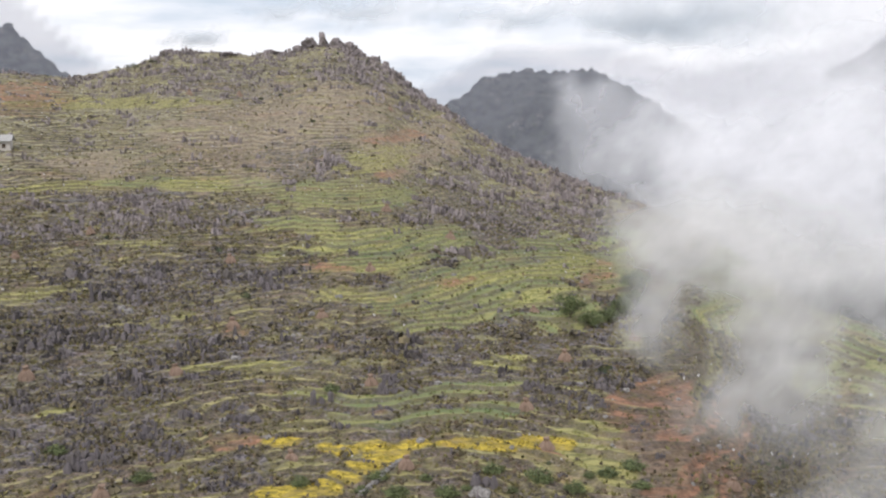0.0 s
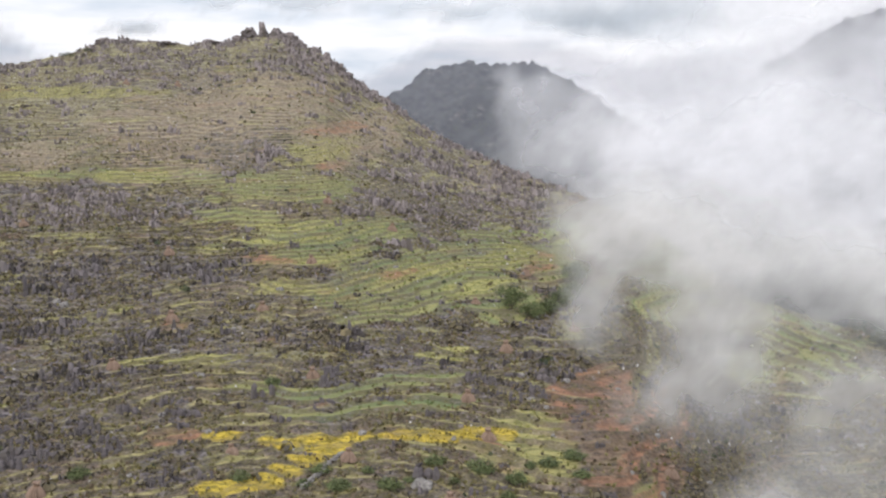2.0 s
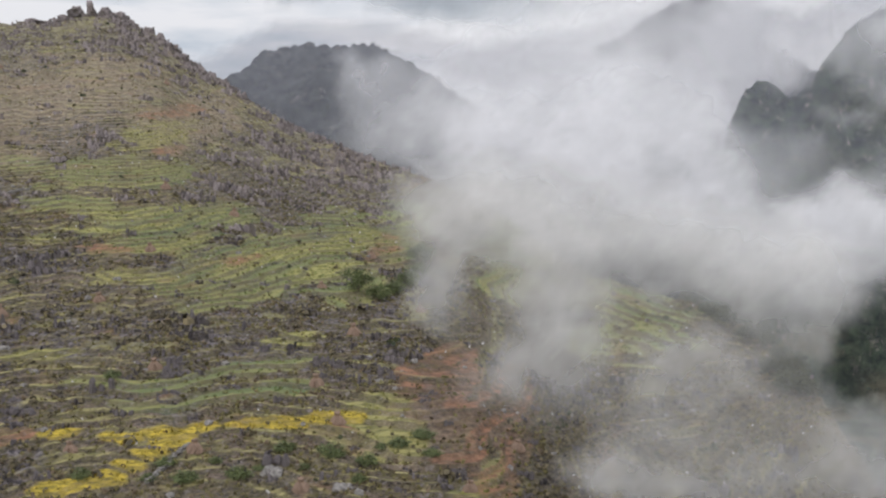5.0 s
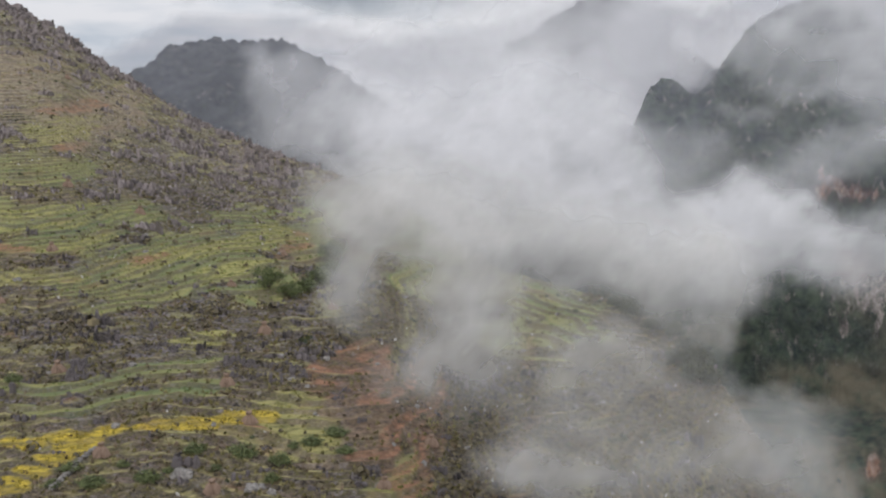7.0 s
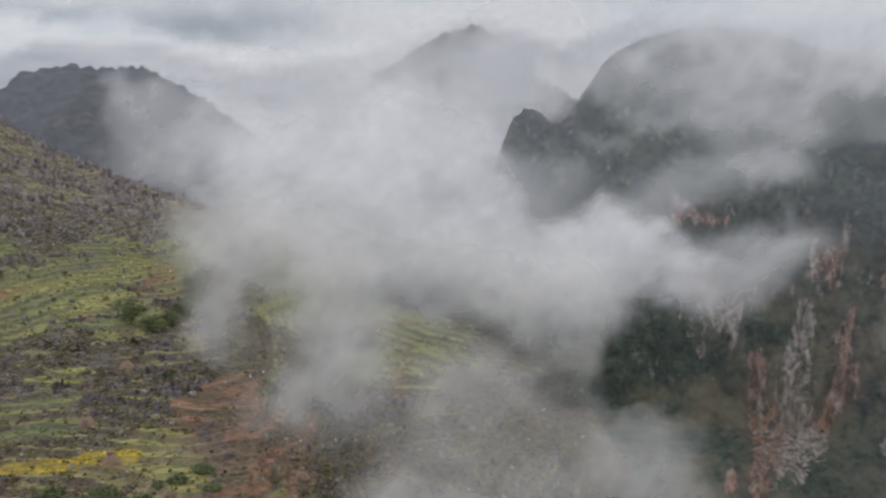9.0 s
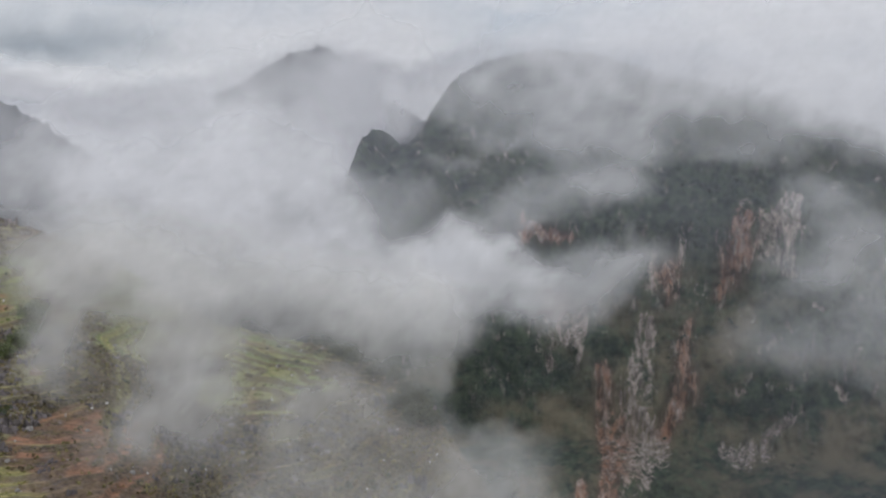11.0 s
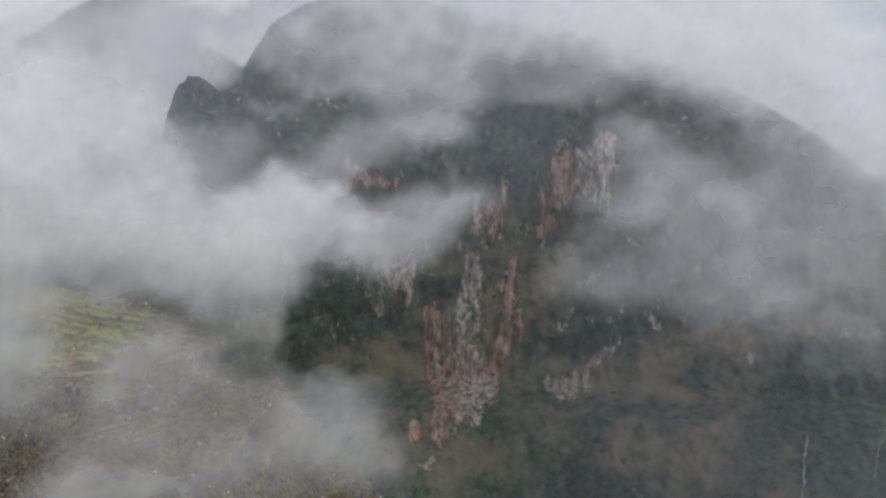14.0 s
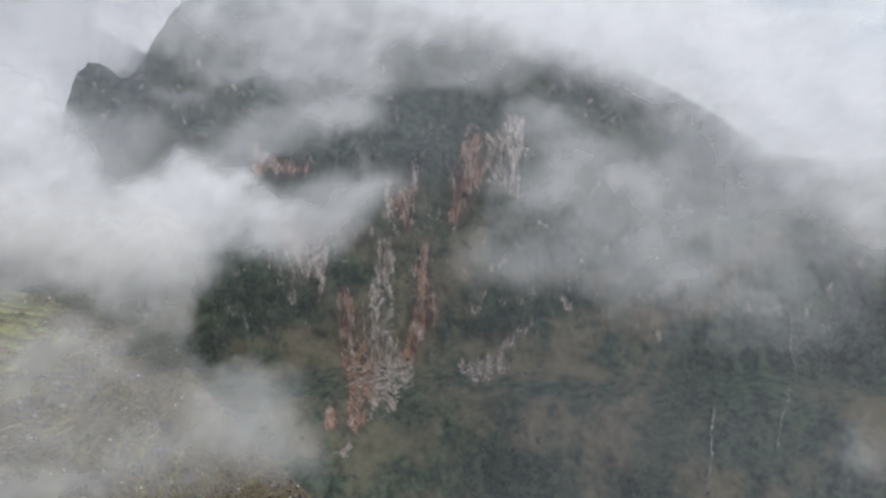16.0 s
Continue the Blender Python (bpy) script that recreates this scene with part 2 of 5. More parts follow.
def massif_material(name, wood_dark, wood_light, brown):
    m, nt, bsdf = material(name, 0.9)
    vec = place_coords(nt)
    tall = place_coords(nt, (1, 1, 0.28))
    wood = blend(nt, noise_fac(nt, vec, 0.13, 8, 0.78, 0.42, 0.58), wood_dark, wood_light)
    wood = blend(nt, product(nt, attr(nt, "open"), noise_fac(nt, vec, 0.026, 7, 0.7, 0.42, 0.58)), wood, brown)
    wood = blend(nt, product(nt, attr(nt, "rust"), noise_fac(nt, tall, 0.08, 6, 0.7, 0.3, 0.6)), wood, (0.145, 0.095, 0.075))
    grey = blend(nt, noise_fac(nt, tall, 0.26, 7, 0.78, 0.38, 0.62), (0.15, 0.13, 0.12), (0.78, 0.68, 0.60))
    red = blend(nt, noise_fac(nt, tall, 0.10, 6, 0.7, 0.35, 0.65), (0.23, 0.115, 0.075), (0.54, 0.31, 0.205))
    rock = blend(nt, product(nt, attr(nt, "rust"), noise_fac(nt, tall, 0.12, 6, 0.7, 0.34, 0.58)), grey, red)
    reach = nt.nodes.new("ShaderNodeMath")
    reach.operation = "MULTIPLY_ADD"
    reach.inputs[1].default_value = 1.9
    nt.links.new(noise_fac(nt, tall, 0.2, 9, 0.8, 0.3, 0.7), reach.inputs[0])
    nt.links.new(attr(nt, "bare"), reach.inputs[2])
    edge = nt.nodes.new("ShaderNodeMapRange")
    edge.inputs["From Min"].default_value, edge.inputs["From Max"].default_value = 1.6, 2.0
    nt.links.new(reach.outputs[0], edge.inputs["Value"])
    patchy = product(nt, edge.outputs["Result"], rim(nt, "bare"))
    col = blend(nt, patchy, wood, rock)
    speck = product(nt, noise_fac(nt, tall, 0.12, 7, 0.75, 0.565, 0.64), attr(nt, "ledge"))
    col = blend(nt, speck, col, grey)
    nt.links.new(col, bsdf.inputs["Base Color"])
    relief(nt, bsdf, noise_fac(nt, tall, 0.3, 7, 0.75, 0.2, 0.8), 0.9, 3.0)
    return m


def vapour_material(name, tint, scale):
    m = bpy.data.materials.new(name)
    m.use_nodes = True
    nt = m.node_tree
    nt.nodes.clear()
    out = nt.nodes.new("ShaderNodeOutputMaterial")
    clear = nt.nodes.new("ShaderNodeBsdfTransparent")
    front = nt.nodes.new("ShaderNodeBsdfDiffuse")
    back = nt.nodes.new("ShaderNodeBsdfTranslucent")
    front.inputs["Color"].default_value = back.inputs["Color"].default_value = (*tint, 1)
    both = nt.nodes.new("ShaderNodeMixShader")
    both.inputs[0].default_value = 0.4
    nt.links.new(front.outputs[0], both.inputs[1])
    nt.links.new(back.outputs[0], both.inputs[2])
    vec = place_coords(nt)
    wisp = node(nt, "ShaderNodeTexNoise", Scale=scale, Detail=5.0, Roughness=0.55, Distortion=0.6)
    nt.links.new(vec, wisp.inputs["Vector"])
    rg = nt.nodes.new("ShaderNodeMapRange")
    for key, value in (("From Min", 0.3), ("From Max", 0.7), ("To Min", 0.85), ("To Max", 1.12)):
        rg.inputs[key].default_value = value
    nt.links.new(wisp.outputs["Fac"], rg.inputs["Value"])
    body = product(nt, attr(nt, "veil"), rg.outputs["Result"])
    top = nt.nodes.new("ShaderNodeMath")
    top.operation = "MINIMUM"
    top.inputs[1].default_value = 1.0
    nt.links.new(body, top.inputs[0])
    mix = nt.nodes.new("ShaderNodeMixShader")
    nt.links.new(top.outputs[0], mix.inputs[0])
    nt.links.new(clear.outputs[0], mix.inputs[1])
    nt.links.new(both.outputs[0], mix.inputs[2])
    nt.links.new(mix.outputs[0], out.inputs["Surface"])
    return m


M_HILL = hillside_material()
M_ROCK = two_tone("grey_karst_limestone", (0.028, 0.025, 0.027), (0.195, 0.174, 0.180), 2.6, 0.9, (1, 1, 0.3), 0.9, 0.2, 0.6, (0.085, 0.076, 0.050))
# the same limestone for the high slope, distance haze put into its paler colour
M_ROCK_HAZED = two_tone("haze_paled_karst_limestone", (0.088, 0.078, 0.079), (0.31, 0.272, 0.272), 2.2, 0.9, (1, 1, 0.3), 0.9, 0.2, 0.5, (0.15, 0.125, 0.09))
M_PALE = two_tone("pale_limestone", (0.30, 0.29, 0.28), (0.62, 0.60, 0.57), 2.0, 0.85)
M_STRAW = two_tone("dry_maize_straw", (0.26, 0.185, 0.14), (0.48, 0.355, 0.275), 3.5, 0.9, (1, 1, 0.15), 0.7, 0.06, 0.3)
M_TIE = two_tone("twisted_straw_tie", (0.16, 0.10, 0.06), (0.30, 0.20, 0.12), 9.0)
M_BARK = two_tone("grey_brown_bark", (0.06, 0.045, 0.035), (0.16, 0.12, 0.09), 5.0, 0.95, (1, 1, 0.3))
M_LEAF = leaf_material("green_leaves", (0.070, 0.090, 0.038), (0.20, 0.235, 0.095))
M_BUSH = leaf_material("dark_bush_leaves", (0.030, 0.040, 0.022), (0.10, 0.11, 0.05))
M_WOODS = leaf_material("dark_woods", (0.064, 0.080, 0.066), (0.135, 0.160, 0.115))
M_SCRUB = leaf_material("brown_olive_scrub", (0.068, 0.058, 0.040), (0.235, 0.195, 0.11))
M_TUFT = leaf_material("grass_and_weeds", (0.11, 0.10, 0.045), (0.32, 0.285, 0.12))
M_DRY = leaf_material("dry_weeds", (0.10, 0.08, 0.055), (0.30, 0.225, 0.15))
M_CROP = leaf_material("green_crop", (0.075, 0.13, 0.035), (0.22, 0.27, 0.06))
M_LIME = leaf_material("lime_crop", (0.17, 0.175, 0.045), (0.34, 0.325, 0.10))
M_MUSTARD = leaf_material("yellow_crop", (0.24, 0.21, 0.05), (0.60, 0.46, 0.07))
M_WOODED = massif_material("wooded_limestone_hill", (0.062, 0.072, 0.077), (0.125, 0.138, 0.135), (0.14, 0.14, 0.12))
M_CLIFF = massif_material("gorge_side", (0.046, 0.066, 0.057), (0.118, 0.160, 0.105), (0.27, 0.235, 0.16))
M_VALLEY = two_tone("valley_scrub", (0.04, 0.05, 0.025), (0.12, 0.10, 0.06), 0.06, 0.95, (1, 1, 1), 0.4, 1.0)
M_VAPOUR = vapour_material("drifting_mist", (0.78, 0.775, 0.765), 0.06)
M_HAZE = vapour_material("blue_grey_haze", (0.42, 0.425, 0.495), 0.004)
M_GREY = vapour_material("grey_cloud", (0.66, 0.71, 0.76), 0.004)
M_CLOUD = vapour_material("low_cloud", (0.90, 0.905, 0.93), 0.012)
# ---- the land -----------------------------------------------------------
def mesh_of(name, verts, faces, soft=True):
    me = bpy.data.meshes.new(name)
    verts, faces = np.asarray(verts, np.float32), np.asarray(faces, np.int32)
    me.vertices.add(len(verts))
    me.vertices.foreach_set("co", verts.ravel())
    me.loops.add(faces.size)
    me.loops.foreach_set("vertex_index", faces.ravel())
    me.polygons.add(len(faces))
    me.polygons.foreach_set("loop_start", np.arange(len(faces), dtype=np.int32) * faces.shape[1])
    me.polygons.foreach_set("use_smooth", np.full(len(faces), soft))
    me.update(calc_edges=True)
    return me


def grid_faces(rows, cols):
    i = np.arange(rows * cols).reshape(rows, cols)
    return np.stack([i[:-1, :-1], i[:-1, 1:], i[1:, 1:], i[1:, :-1]], -1).reshape(-1, 4)


def give(me, name, values):
    a = me.attributes.new(name, "FLOAT", "POINT")
    a.data.foreach_set("value", np.asarray(values, np.float32).ravel())


def thing(name, me, mat, label, category, kind="", group=""):
    me.materials.append(mat)
    return tagged(new(name, me), label, category, group, kind)


def part(name, bm, mat, parent, label=""):
    me = bpy.data.meshes.new(name)
    bm.to_mesh(me)
    bm.free()
    me.materials.append(mat)
    ob = new(name, me)
    ob.parent = parent
    if label:
        ob["label"] = label
    return ob


# patches of the hillside: x, y, half width along the contour, half depth up the slope, in metres
YELLOW = [(-13.8, 128.5, 3.2, 1.4), (-9.4, 128.6, 3.8, 1.4), (-4.2, 129.2, 3.8, 1.5), (1.0, 129.9, 3.8, 1.4), (6.2, 129.7, 3.8, 1.3), (11.4, 129.5, 3.4, 1.2), (15.1, 129.6, 2.2, 1.1), (-21.6, 131.0, 3.0, 1.2), (-6.4, 127.0, 2.6, 1.5), (-8.6, 125.6, 2.6, 1.5), (-10.8, 124.2, 2.7, 1.5), (-13.0, 122.6, 2.8, 1.6), (-15.2, 121.3, 2.9, 1.6), (-17.9, 120.2, 3.2, 1.6), (-20.9, 119.4, 2.8, 1.5), (-14.7, 120.3, 2.7, 1.4)]
LIME = [(1.7, 194.3, 16.2, 2.0), (13.3, 204.7, 13.6, 2.3), (-9.3, 196.4, 13.1, 1.9), (19.2, 194.7, 8.7, 3.0), (-17.0, 212.0, 13.0, 2.5), (-7.6, 214.1, 14.2, 2.2), (-25.8, 205.5, 6.9, 1.9), (26.4, 218.3, 7.3, 4.9), (-72.8, 178.5, 7.5, 2.7), (-65.0, 208.0, 8.5, 2.0), (-37.6, 151.7, 4.3, 1.2), (-31.1, 153.8, 4.8, 1.2), (-24.7, 154.8, 4.3, 1.2), (-44.4, 171.1, 2.7, 1.4), (-13.6, 180.0, 10.0, 3.6), (-16.9, 270.5, 11.3, 11.7), (-58.7, 244.6, 9.8, 5.8), (-90.8, 246.9, 16.0, 3.4), (-34.4, 201.9, 6.8, 2.1), (-108.7, 346.5, 36.2, 7.9), (-53.5, 136.2, 3.2, 1.3), (10.2, 157.7, 5.3, 1.9), (19.6, 130.9, 5.0, 2.4), (19.0, 126.5, 5.6, 2.2), (19.0, 121.8, 6.2, 2.0), (18.8, 118.5, 4.6, 1.8), (28.3, 109.4, 3.1, 1.5)]
GREEN = [(-9.8, 208.3, 19.7, 10.6), (8.5, 201.1, 23.4, 12.5), (21.6, 219.6, 11.0, 12.0), (-25.4, 236.8, 19.8, 11.4), (-61.3, 244.0, 19.5, 5.8), (67.8, 224.8, 9.1, 10.8), (-31.4, 221.8, 12.4, 5.5), (22.8, 188.2, 6.3, 7.3), (3.5, 176.8, 14.7, 3.4), (-3.8, 143.2, 20.6, 1.8), (1.1, 138.6, 19.2, 1.7), (27.1, 108.8, 3.7, 2.4), (41.1, 234.1, 7.9, 12.9), (66.2, 235.4, 6.8, 17.1), (82.1, 195.2, 12.9, 13.0)]
SOIL = [(29.9, 144.9, 7.0, 3.9), (29.5, 135.1, 6.1, 3.3), (30.4, 126.9, 6.9, 2.8), (30.8, 120.6, 5.9, 2.2), (10.5, 126.7, 3.5, 1.2), (-28.1, 131.1, 3.3, 1.2), (37.1, 129.9, 4.5, 8.2), (33.2, 210.7, 4.0, 5.6), (-13.2, 256.8, 4.6, 4.2), (-21.7, 194.2, 6.0, 2.3), (-27.4, 130.2, 3.0, 1.2), (11.5, 126.2, 3.5, 1.2), (-140.6, 345.8, 15.5, 23.9), (-1.6, 191.0, 11.6, 1.6), (-34.7, 165.7, 3.8, 1.9), (-14.3, 314.2, 10.5, 7.0)]
SCRUB = [(-40.5, 332.5, 31.6, 43.5), (-56.6, 309.6, 26.2, 46.1), (-88.9, 266.8, 14.0, 10.8), (-7.6, 323.2, 16.1, 26.2), (38.3, 350.5, 15.6, 7.8), (39.3, 326.5, 21.9, 9.6), (26.6, 123.5, 8.4, 6.2)]
ROCKY = [(-71.1, 218.4, 38.2, 19.4), (-45.5, 186.2, 25.5, 16.6), (-60.7, 169.3, 25.9, 15.6), (-49.8, 149.5, 22.7, 9.8), (-48.3, 132.4, 18.7, 7.7), (-20.6, 161.5, 22.6, 9.7), (18.1, 279.0, 31.0, 46.6), (30.9, 255.5, 14.3, 24.5), (-31.1, 402.4, 24.6, 34.6), (-79.1, 379.2, 30.1, 35.8), (6.1, 167.0, 16.7, 11.8), (28.9, 172.9, 5.8, 15.9), (-32.6, 264.6, 16.3, 17.6), (-26.3, 124.3, 5.6, 5.0), (-7.3, 149.7, 10.0, 4.9), (-60.9, 226.4, 20.8, 7.1), (-10.6, 135.7, 9.1, 2.2), (29.7, 135.2, 4.6, 5.3), (40.7, 138.6, 9.6, 11.7), (55.7, 159.2, 9.3, 11.6), (7.7, 167.0, 13.9, 15.5), (-7.3, 146.4, 9.8, 10.6)]


def build_hill(cols=500, rows=1160):
    az = np.linspace(-30, 44, cols)[None, :]
    el, d = ridge_at(az)
    v = np.linspace(0, 1, rows)[:, None]
    far = d + 2
    r = 84.0 * (far / 84.0) ** v
    back = d + np.array([5, 9, 14, 20, 28, 38, 50, 66, 86])[:, None]
    r = np.concatenate([r, back + 0 * r[:1]], 0)
    A = np.broadcast_to(az, r.shape)
    z = hill_height(A, r)
    x, y = r * np.sin(np.radians(A)), r * np.cos(np.radians(A))
    me = mesh_of("hillside", np.stack([x, y, z + EYE_Z], -1).reshape(-1, 3), grid_faces(*r.shape))
    rise = np.zeros_like(z)
    rise[1:-1] = (z[2:] - z[:-2]) / np.maximum(r[2:] - r[:-2], 0.01)
    zb = hill_base(A, r)
    k, f, shift = terrace_of(x, y, zb)
    wild = wildness(x, y, (r - FOOT_R) / (d - FOOT_R))
    scrub = cover_of(SCRUB, x, y, 0.8, 55)
    bank = smooth(0.52, 0.66, f) * (1 - smooth(0.88, 0.94, f))
    give(me, "riser", np.maximum(bank * (1 - wild * 0.4), smooth(0.7, 1.5, rise)) * (1 - 0.5 * scrub) * (1 - 0.3 * cover_of(GREEN, x, y, 0.7, 53)))
    give(me, "lip", (1 - 0.5 * scrub) * (smooth(0.88, 0.94, f) + 1 - smooth(0.06, 0.22, f)) * (1 - wild * 0.4) * (1 - 0.5 * cover_of(ROCKY, x, y, 0.7, 56)) * (1 - 0.65 * smooth(9, 14, A) * (1 - cover_of(GREEN, x, y, 0.7, 53))))
    give(me, "plot", vnoise(A / 3.1 + k * 7.7, k * 3.3 + 0 * A, 81))
    flat = 1 - np.maximum(smooth(0.8, 1.5, rise), bank) * 0.7
    give(me, "yellow", cover_of(YELLOW, x, y, 0.5, 51) * (0.35 + 0.65 * flat))
    give(me, "lime", np.maximum(cover_of(LIME, x, y, 0.5, 52) * np.maximum(strips(x, y, zb, 62, 0.75), 0.9 * (r < 135)), 0.55 * strips(x, y, zb, 66, 0.2)) * flat)
    give(me, "green", cover_of(GREEN, x, y, 0.7, 53) * flat * (0.55 + 0.45 * strips(x, y, zb, 63, 0.7)))
    give(me, "soil", np.maximum(cover_of(SOIL, x, y, 0.5, 54) * (0.25 + 0.75 * strips(x, y, zb, 64, 0.5)), 0.4 * strips(x, y, zb, 67, 0.1)))
    give(me, "heath", smooth(8.5, 13, A + 4 * (fbm(x / 25, y / 25, 3, 57) - 0.5)) * (1 - 0.8 * cover_of(GREEN, x, y, 0.7, 53)))
    # grows with distance: where the haze-pale ground colour sets in
    give(me, "upland_haze", 0.8 * smooth(215, 310, r + 50 * (fbm(x / 30, y / 30, 3, 58) - 0.5)) * (1 - 0.45 * scrub))
    give(me, "scrub", scrub)
    give(me, "rocky", np.maximum(cover_of(ROCKY, x, y, 0.7, 56), 0.35))
    return thing("hillside", me, M_HILL, "terraced karst hillside with small fields and grey rocks", "hillside", "structure")


hillside = build_hill()


def build_ground():
    r = np.concatenate([np.linspace(0.5, 84, 12), np.geomspace(100, 4600, 60)])[:, None]
    az = np.linspace(-180, 180, 181)[None, :]
    x, y = r * np.sin(np.radians(az)), r * np.cos(np.radians(az))
    z = -64 - 360 * smooth(60, 330, r) + (fbm(x / 90, y / 90, 4, 71) - 0.5) * 40 * smooth(150, 500, r) + 0 * az
    me = mesh_of("ground", np.stack([x, y, z + EYE_Z], -1).reshape(-1, 3), grid_faces(*x.shape))
    return thing("ground", me, M_VALLEY, "scrubby valley ground below the hills", "ground", "structure")


ground = build_ground()


def near_line(points, az, el, width, inner=0.65, outer=1.1):
    """1 on a chain of points (bearing, height angle, half width), fading at its rims."""
    best = np.zeros_like(az)
    for (a0, e0, w0), (a1, e1, w1) in zip(points[:-1], points[1:]):
        da, de = a1 - a0, e1 - e0
        t = np.clip(((az - a0) * da + (el - e0) * de) / (da * da + de * de), 0, 1)
        q = np.hypot(az - a0 - t * da, el - e0 - t * de) / ((w0 + (w1 - w0) * t) * 1.45)
        best = np.maximum(best, 1 - smooth(inner, outer, q + width))
    return best


def build_massif(name, sky, floor_el, shape, relief_m, mat, label, cols, rows, seed, bare=(), rust=(), jag=0.06, opened=0.3, ledge=0.5, sides=0.0):
    """A mountain: its skyline (bearing, height angle) and, from the foot up, rows of (height angle, distance)."""
    sky, shape = np.array(sky), np.array(shape)
    az = np.linspace(sky[0, 0], sky[-1, 0], cols)[None, :]
    top = np.interp(az, sky[:, 0], sky[:, 1])
    mid = shape[:, 1].mean()
    top = top + (fbm(az * mid / 57 / 9.0, 0 * az, 4, seed + 9) - 0.5) * jag * 3.5
    top = top + (vnoise(az * mid / 57 / 3.2, 0 * az, seed + 10) - 0.5) * jag * 4.5 + (vnoise(az * mid / 57 / 1.3, 0 * az, seed + 11) - 0.5) * jag * 2.5
    v = np.linspace(0, 1, rows)[:, None]
    el = floor_el + (top - floor_el) * v
    A = np.broadcast_to(az, el.shape)
    s, h = A * np.pi / 180 * mid, np.tan(np.radians(el)) * mid
    r = np.interp(el, shape[:, 0], shape[:, 1])
    if sides:
        edge = np.minimum(A - sky[0, 0], sky[-1, 0] - A)
        r = r + sides * (1 - smooth(0, 6, edge)) ** 2
    warp = (fbm(s / 60, h / 60, 3, seed + 3) - 0.5) * 40
    r = r + (fbm((s + warp) / 95.0, h / 160.0, 5, seed) - 0.5) * 2 * relief_m
    r = r - np.abs(fbm((s + warp) / 30.0, h / 75.0, 4, seed + 5) - 0.5) * relief_m * 0.9
    bump = (fbm(s / 5.0, h / 5.0, 3, seed + 7) - 0.5) * relief_m * 0.16
    r = r + bump
    z = r * np.tan(np.radians(el))
    wob = (fbm(s / 6.0, h / 24.0, 5, seed + 12) - 0.5) * 2.8
    m_bare, m_rust = np.zeros_like(r), np.zeros_like(r)
    for line in bare:
        m_bare = np.maximum(m_bare, near_line(line, A, el, wob, 0.2, 2.1))
    for line in rust:
        m_rust = np.maximum(m_rust, near_line(line, A, el, wob * 0.5, 0.3, 2.2))
        m_bare = np.maximum(m_bare, near_line(line, A, el, wob, 0.2, 2.1))
    flute = (np.abs(vnoise(s / 5.0 + warp / 20, h / 60.0, seed + 14) - 0.5) - 0.25) * 14
    r = r + flute * 0.7 * m_bare + 1.5 * m_bare
    z = r * np.tan(np.radians(el))
    last_r, last_z = r[-1:], z[-1:]
    extra = np.array([6, 18, 45, 110, 230])[:, None]
    r = np.concatenate([r, last_r + extra], 0)
    z = np.concatenate([z, last_z - extra * 0.5 - 2], 0)
    r = np.concatenate([r[:1] - 15, r], 0)
    z = np.concatenate([0 * z[:1] - 440, z], 0)
    A2 = np.broadcast_to(az, r.shape)
    x, y = r * np.sin(np.radians(A2)), r * np.cos(np.radians(A2))
    me = mesh_of(name, np.stack([x, y, z + EYE_Z], -1).reshape(-1, 3), grid_faces(*r.shape))
    pad, foot = np.zeros((5, r.shape[1])), np.zeros((1, r.shape[1]))
    give(me, "bare", np.concatenate([foot, m_bare, pad]))
    give(me, "rust", np.concatenate([foot, m_rust, pad]))
    m_open = opened * smooth(0.35, 0.6, fbm(s / 70, h / 50, 3, seed + 20)) * (1 - 0.8 * smooth(-13, -5, el)) + 0 * m_bare
    give(me, "open", np.concatenate([foot, m_open, pad]))
    give(me, "ledge", np.concatenate([foot, ledge * smooth(-17, -13, el), pad]))
    ob = thing(name, me, mat, label, "mountain", "structure")
    keep = ((m_bare < 0.5) & (m_open < 0.25)) | (vnoise(s / 4, h / 6, seed + 31) > 0.82)
    return ob, x[1:rows + 1], y[1:rows + 1], z[1:rows + 1] + EYE_Z, keep


peak_left = build_massif("mountain_left", [(-34, 1), (-30, 3.2), (-26, 5.2), (-23, 4.3), (-22.5, 4.45), (-21.7, 3.5), (-20.6, 2.35), (-19.5, 1.7), (-18, 0.5), (-16, -1)],
                         -4, [(-4, 760), (2, 850), (6, 900)], 16, M_WOODED, "steep dark wooded limestone peak behind the hill", 150, 60, 100, opened=0.1, ledge=0.2)
peak_mid = build_massif("mountain_mid", [(-4, -3), (-1.5, -0.8), (0.26, 0.1), (1.2, 0.62), (2.15, 1.45), (3.1, 1.85), (4.6, 2.15), (5.9, 1.93), (8.3, 2.0), (9, 1.8),
                                         (11.4, 0.37), (12.6, -0.55), (14.4, -1.6), (15.7, -2.9), (17.6, -4.2), (22, -7)],
                        -11, [(-11, 640), (-4, 700), (0, 760), (3, 830)], 20, M_WOODED, "dark wooded limestone dome half veiled by mist", 240, 110, 200, opened=0.25, ledge=0.35)
peak_far = build_massif("mountain_far", [(13, -5), (17.5, -0.9), (18.5, 0.1), (19.9, 1.0), (20.7, 1.9), (21.9, 2.5), (22.6, 3.0), (23.9, 3.8), (25, 4.15), (26, 4.55), (26.6, 4.4), (27.5, 3.7),
                                         (29, 2.2), (32, 0.5), (36, -3)],
                        -9, [(-9, 1380), (0, 1480), (5, 1600)], 34, M_WOODED, "pale distant limestone peak in cloud", 200, 90, 300, opened=0.2, ledge=0.3)
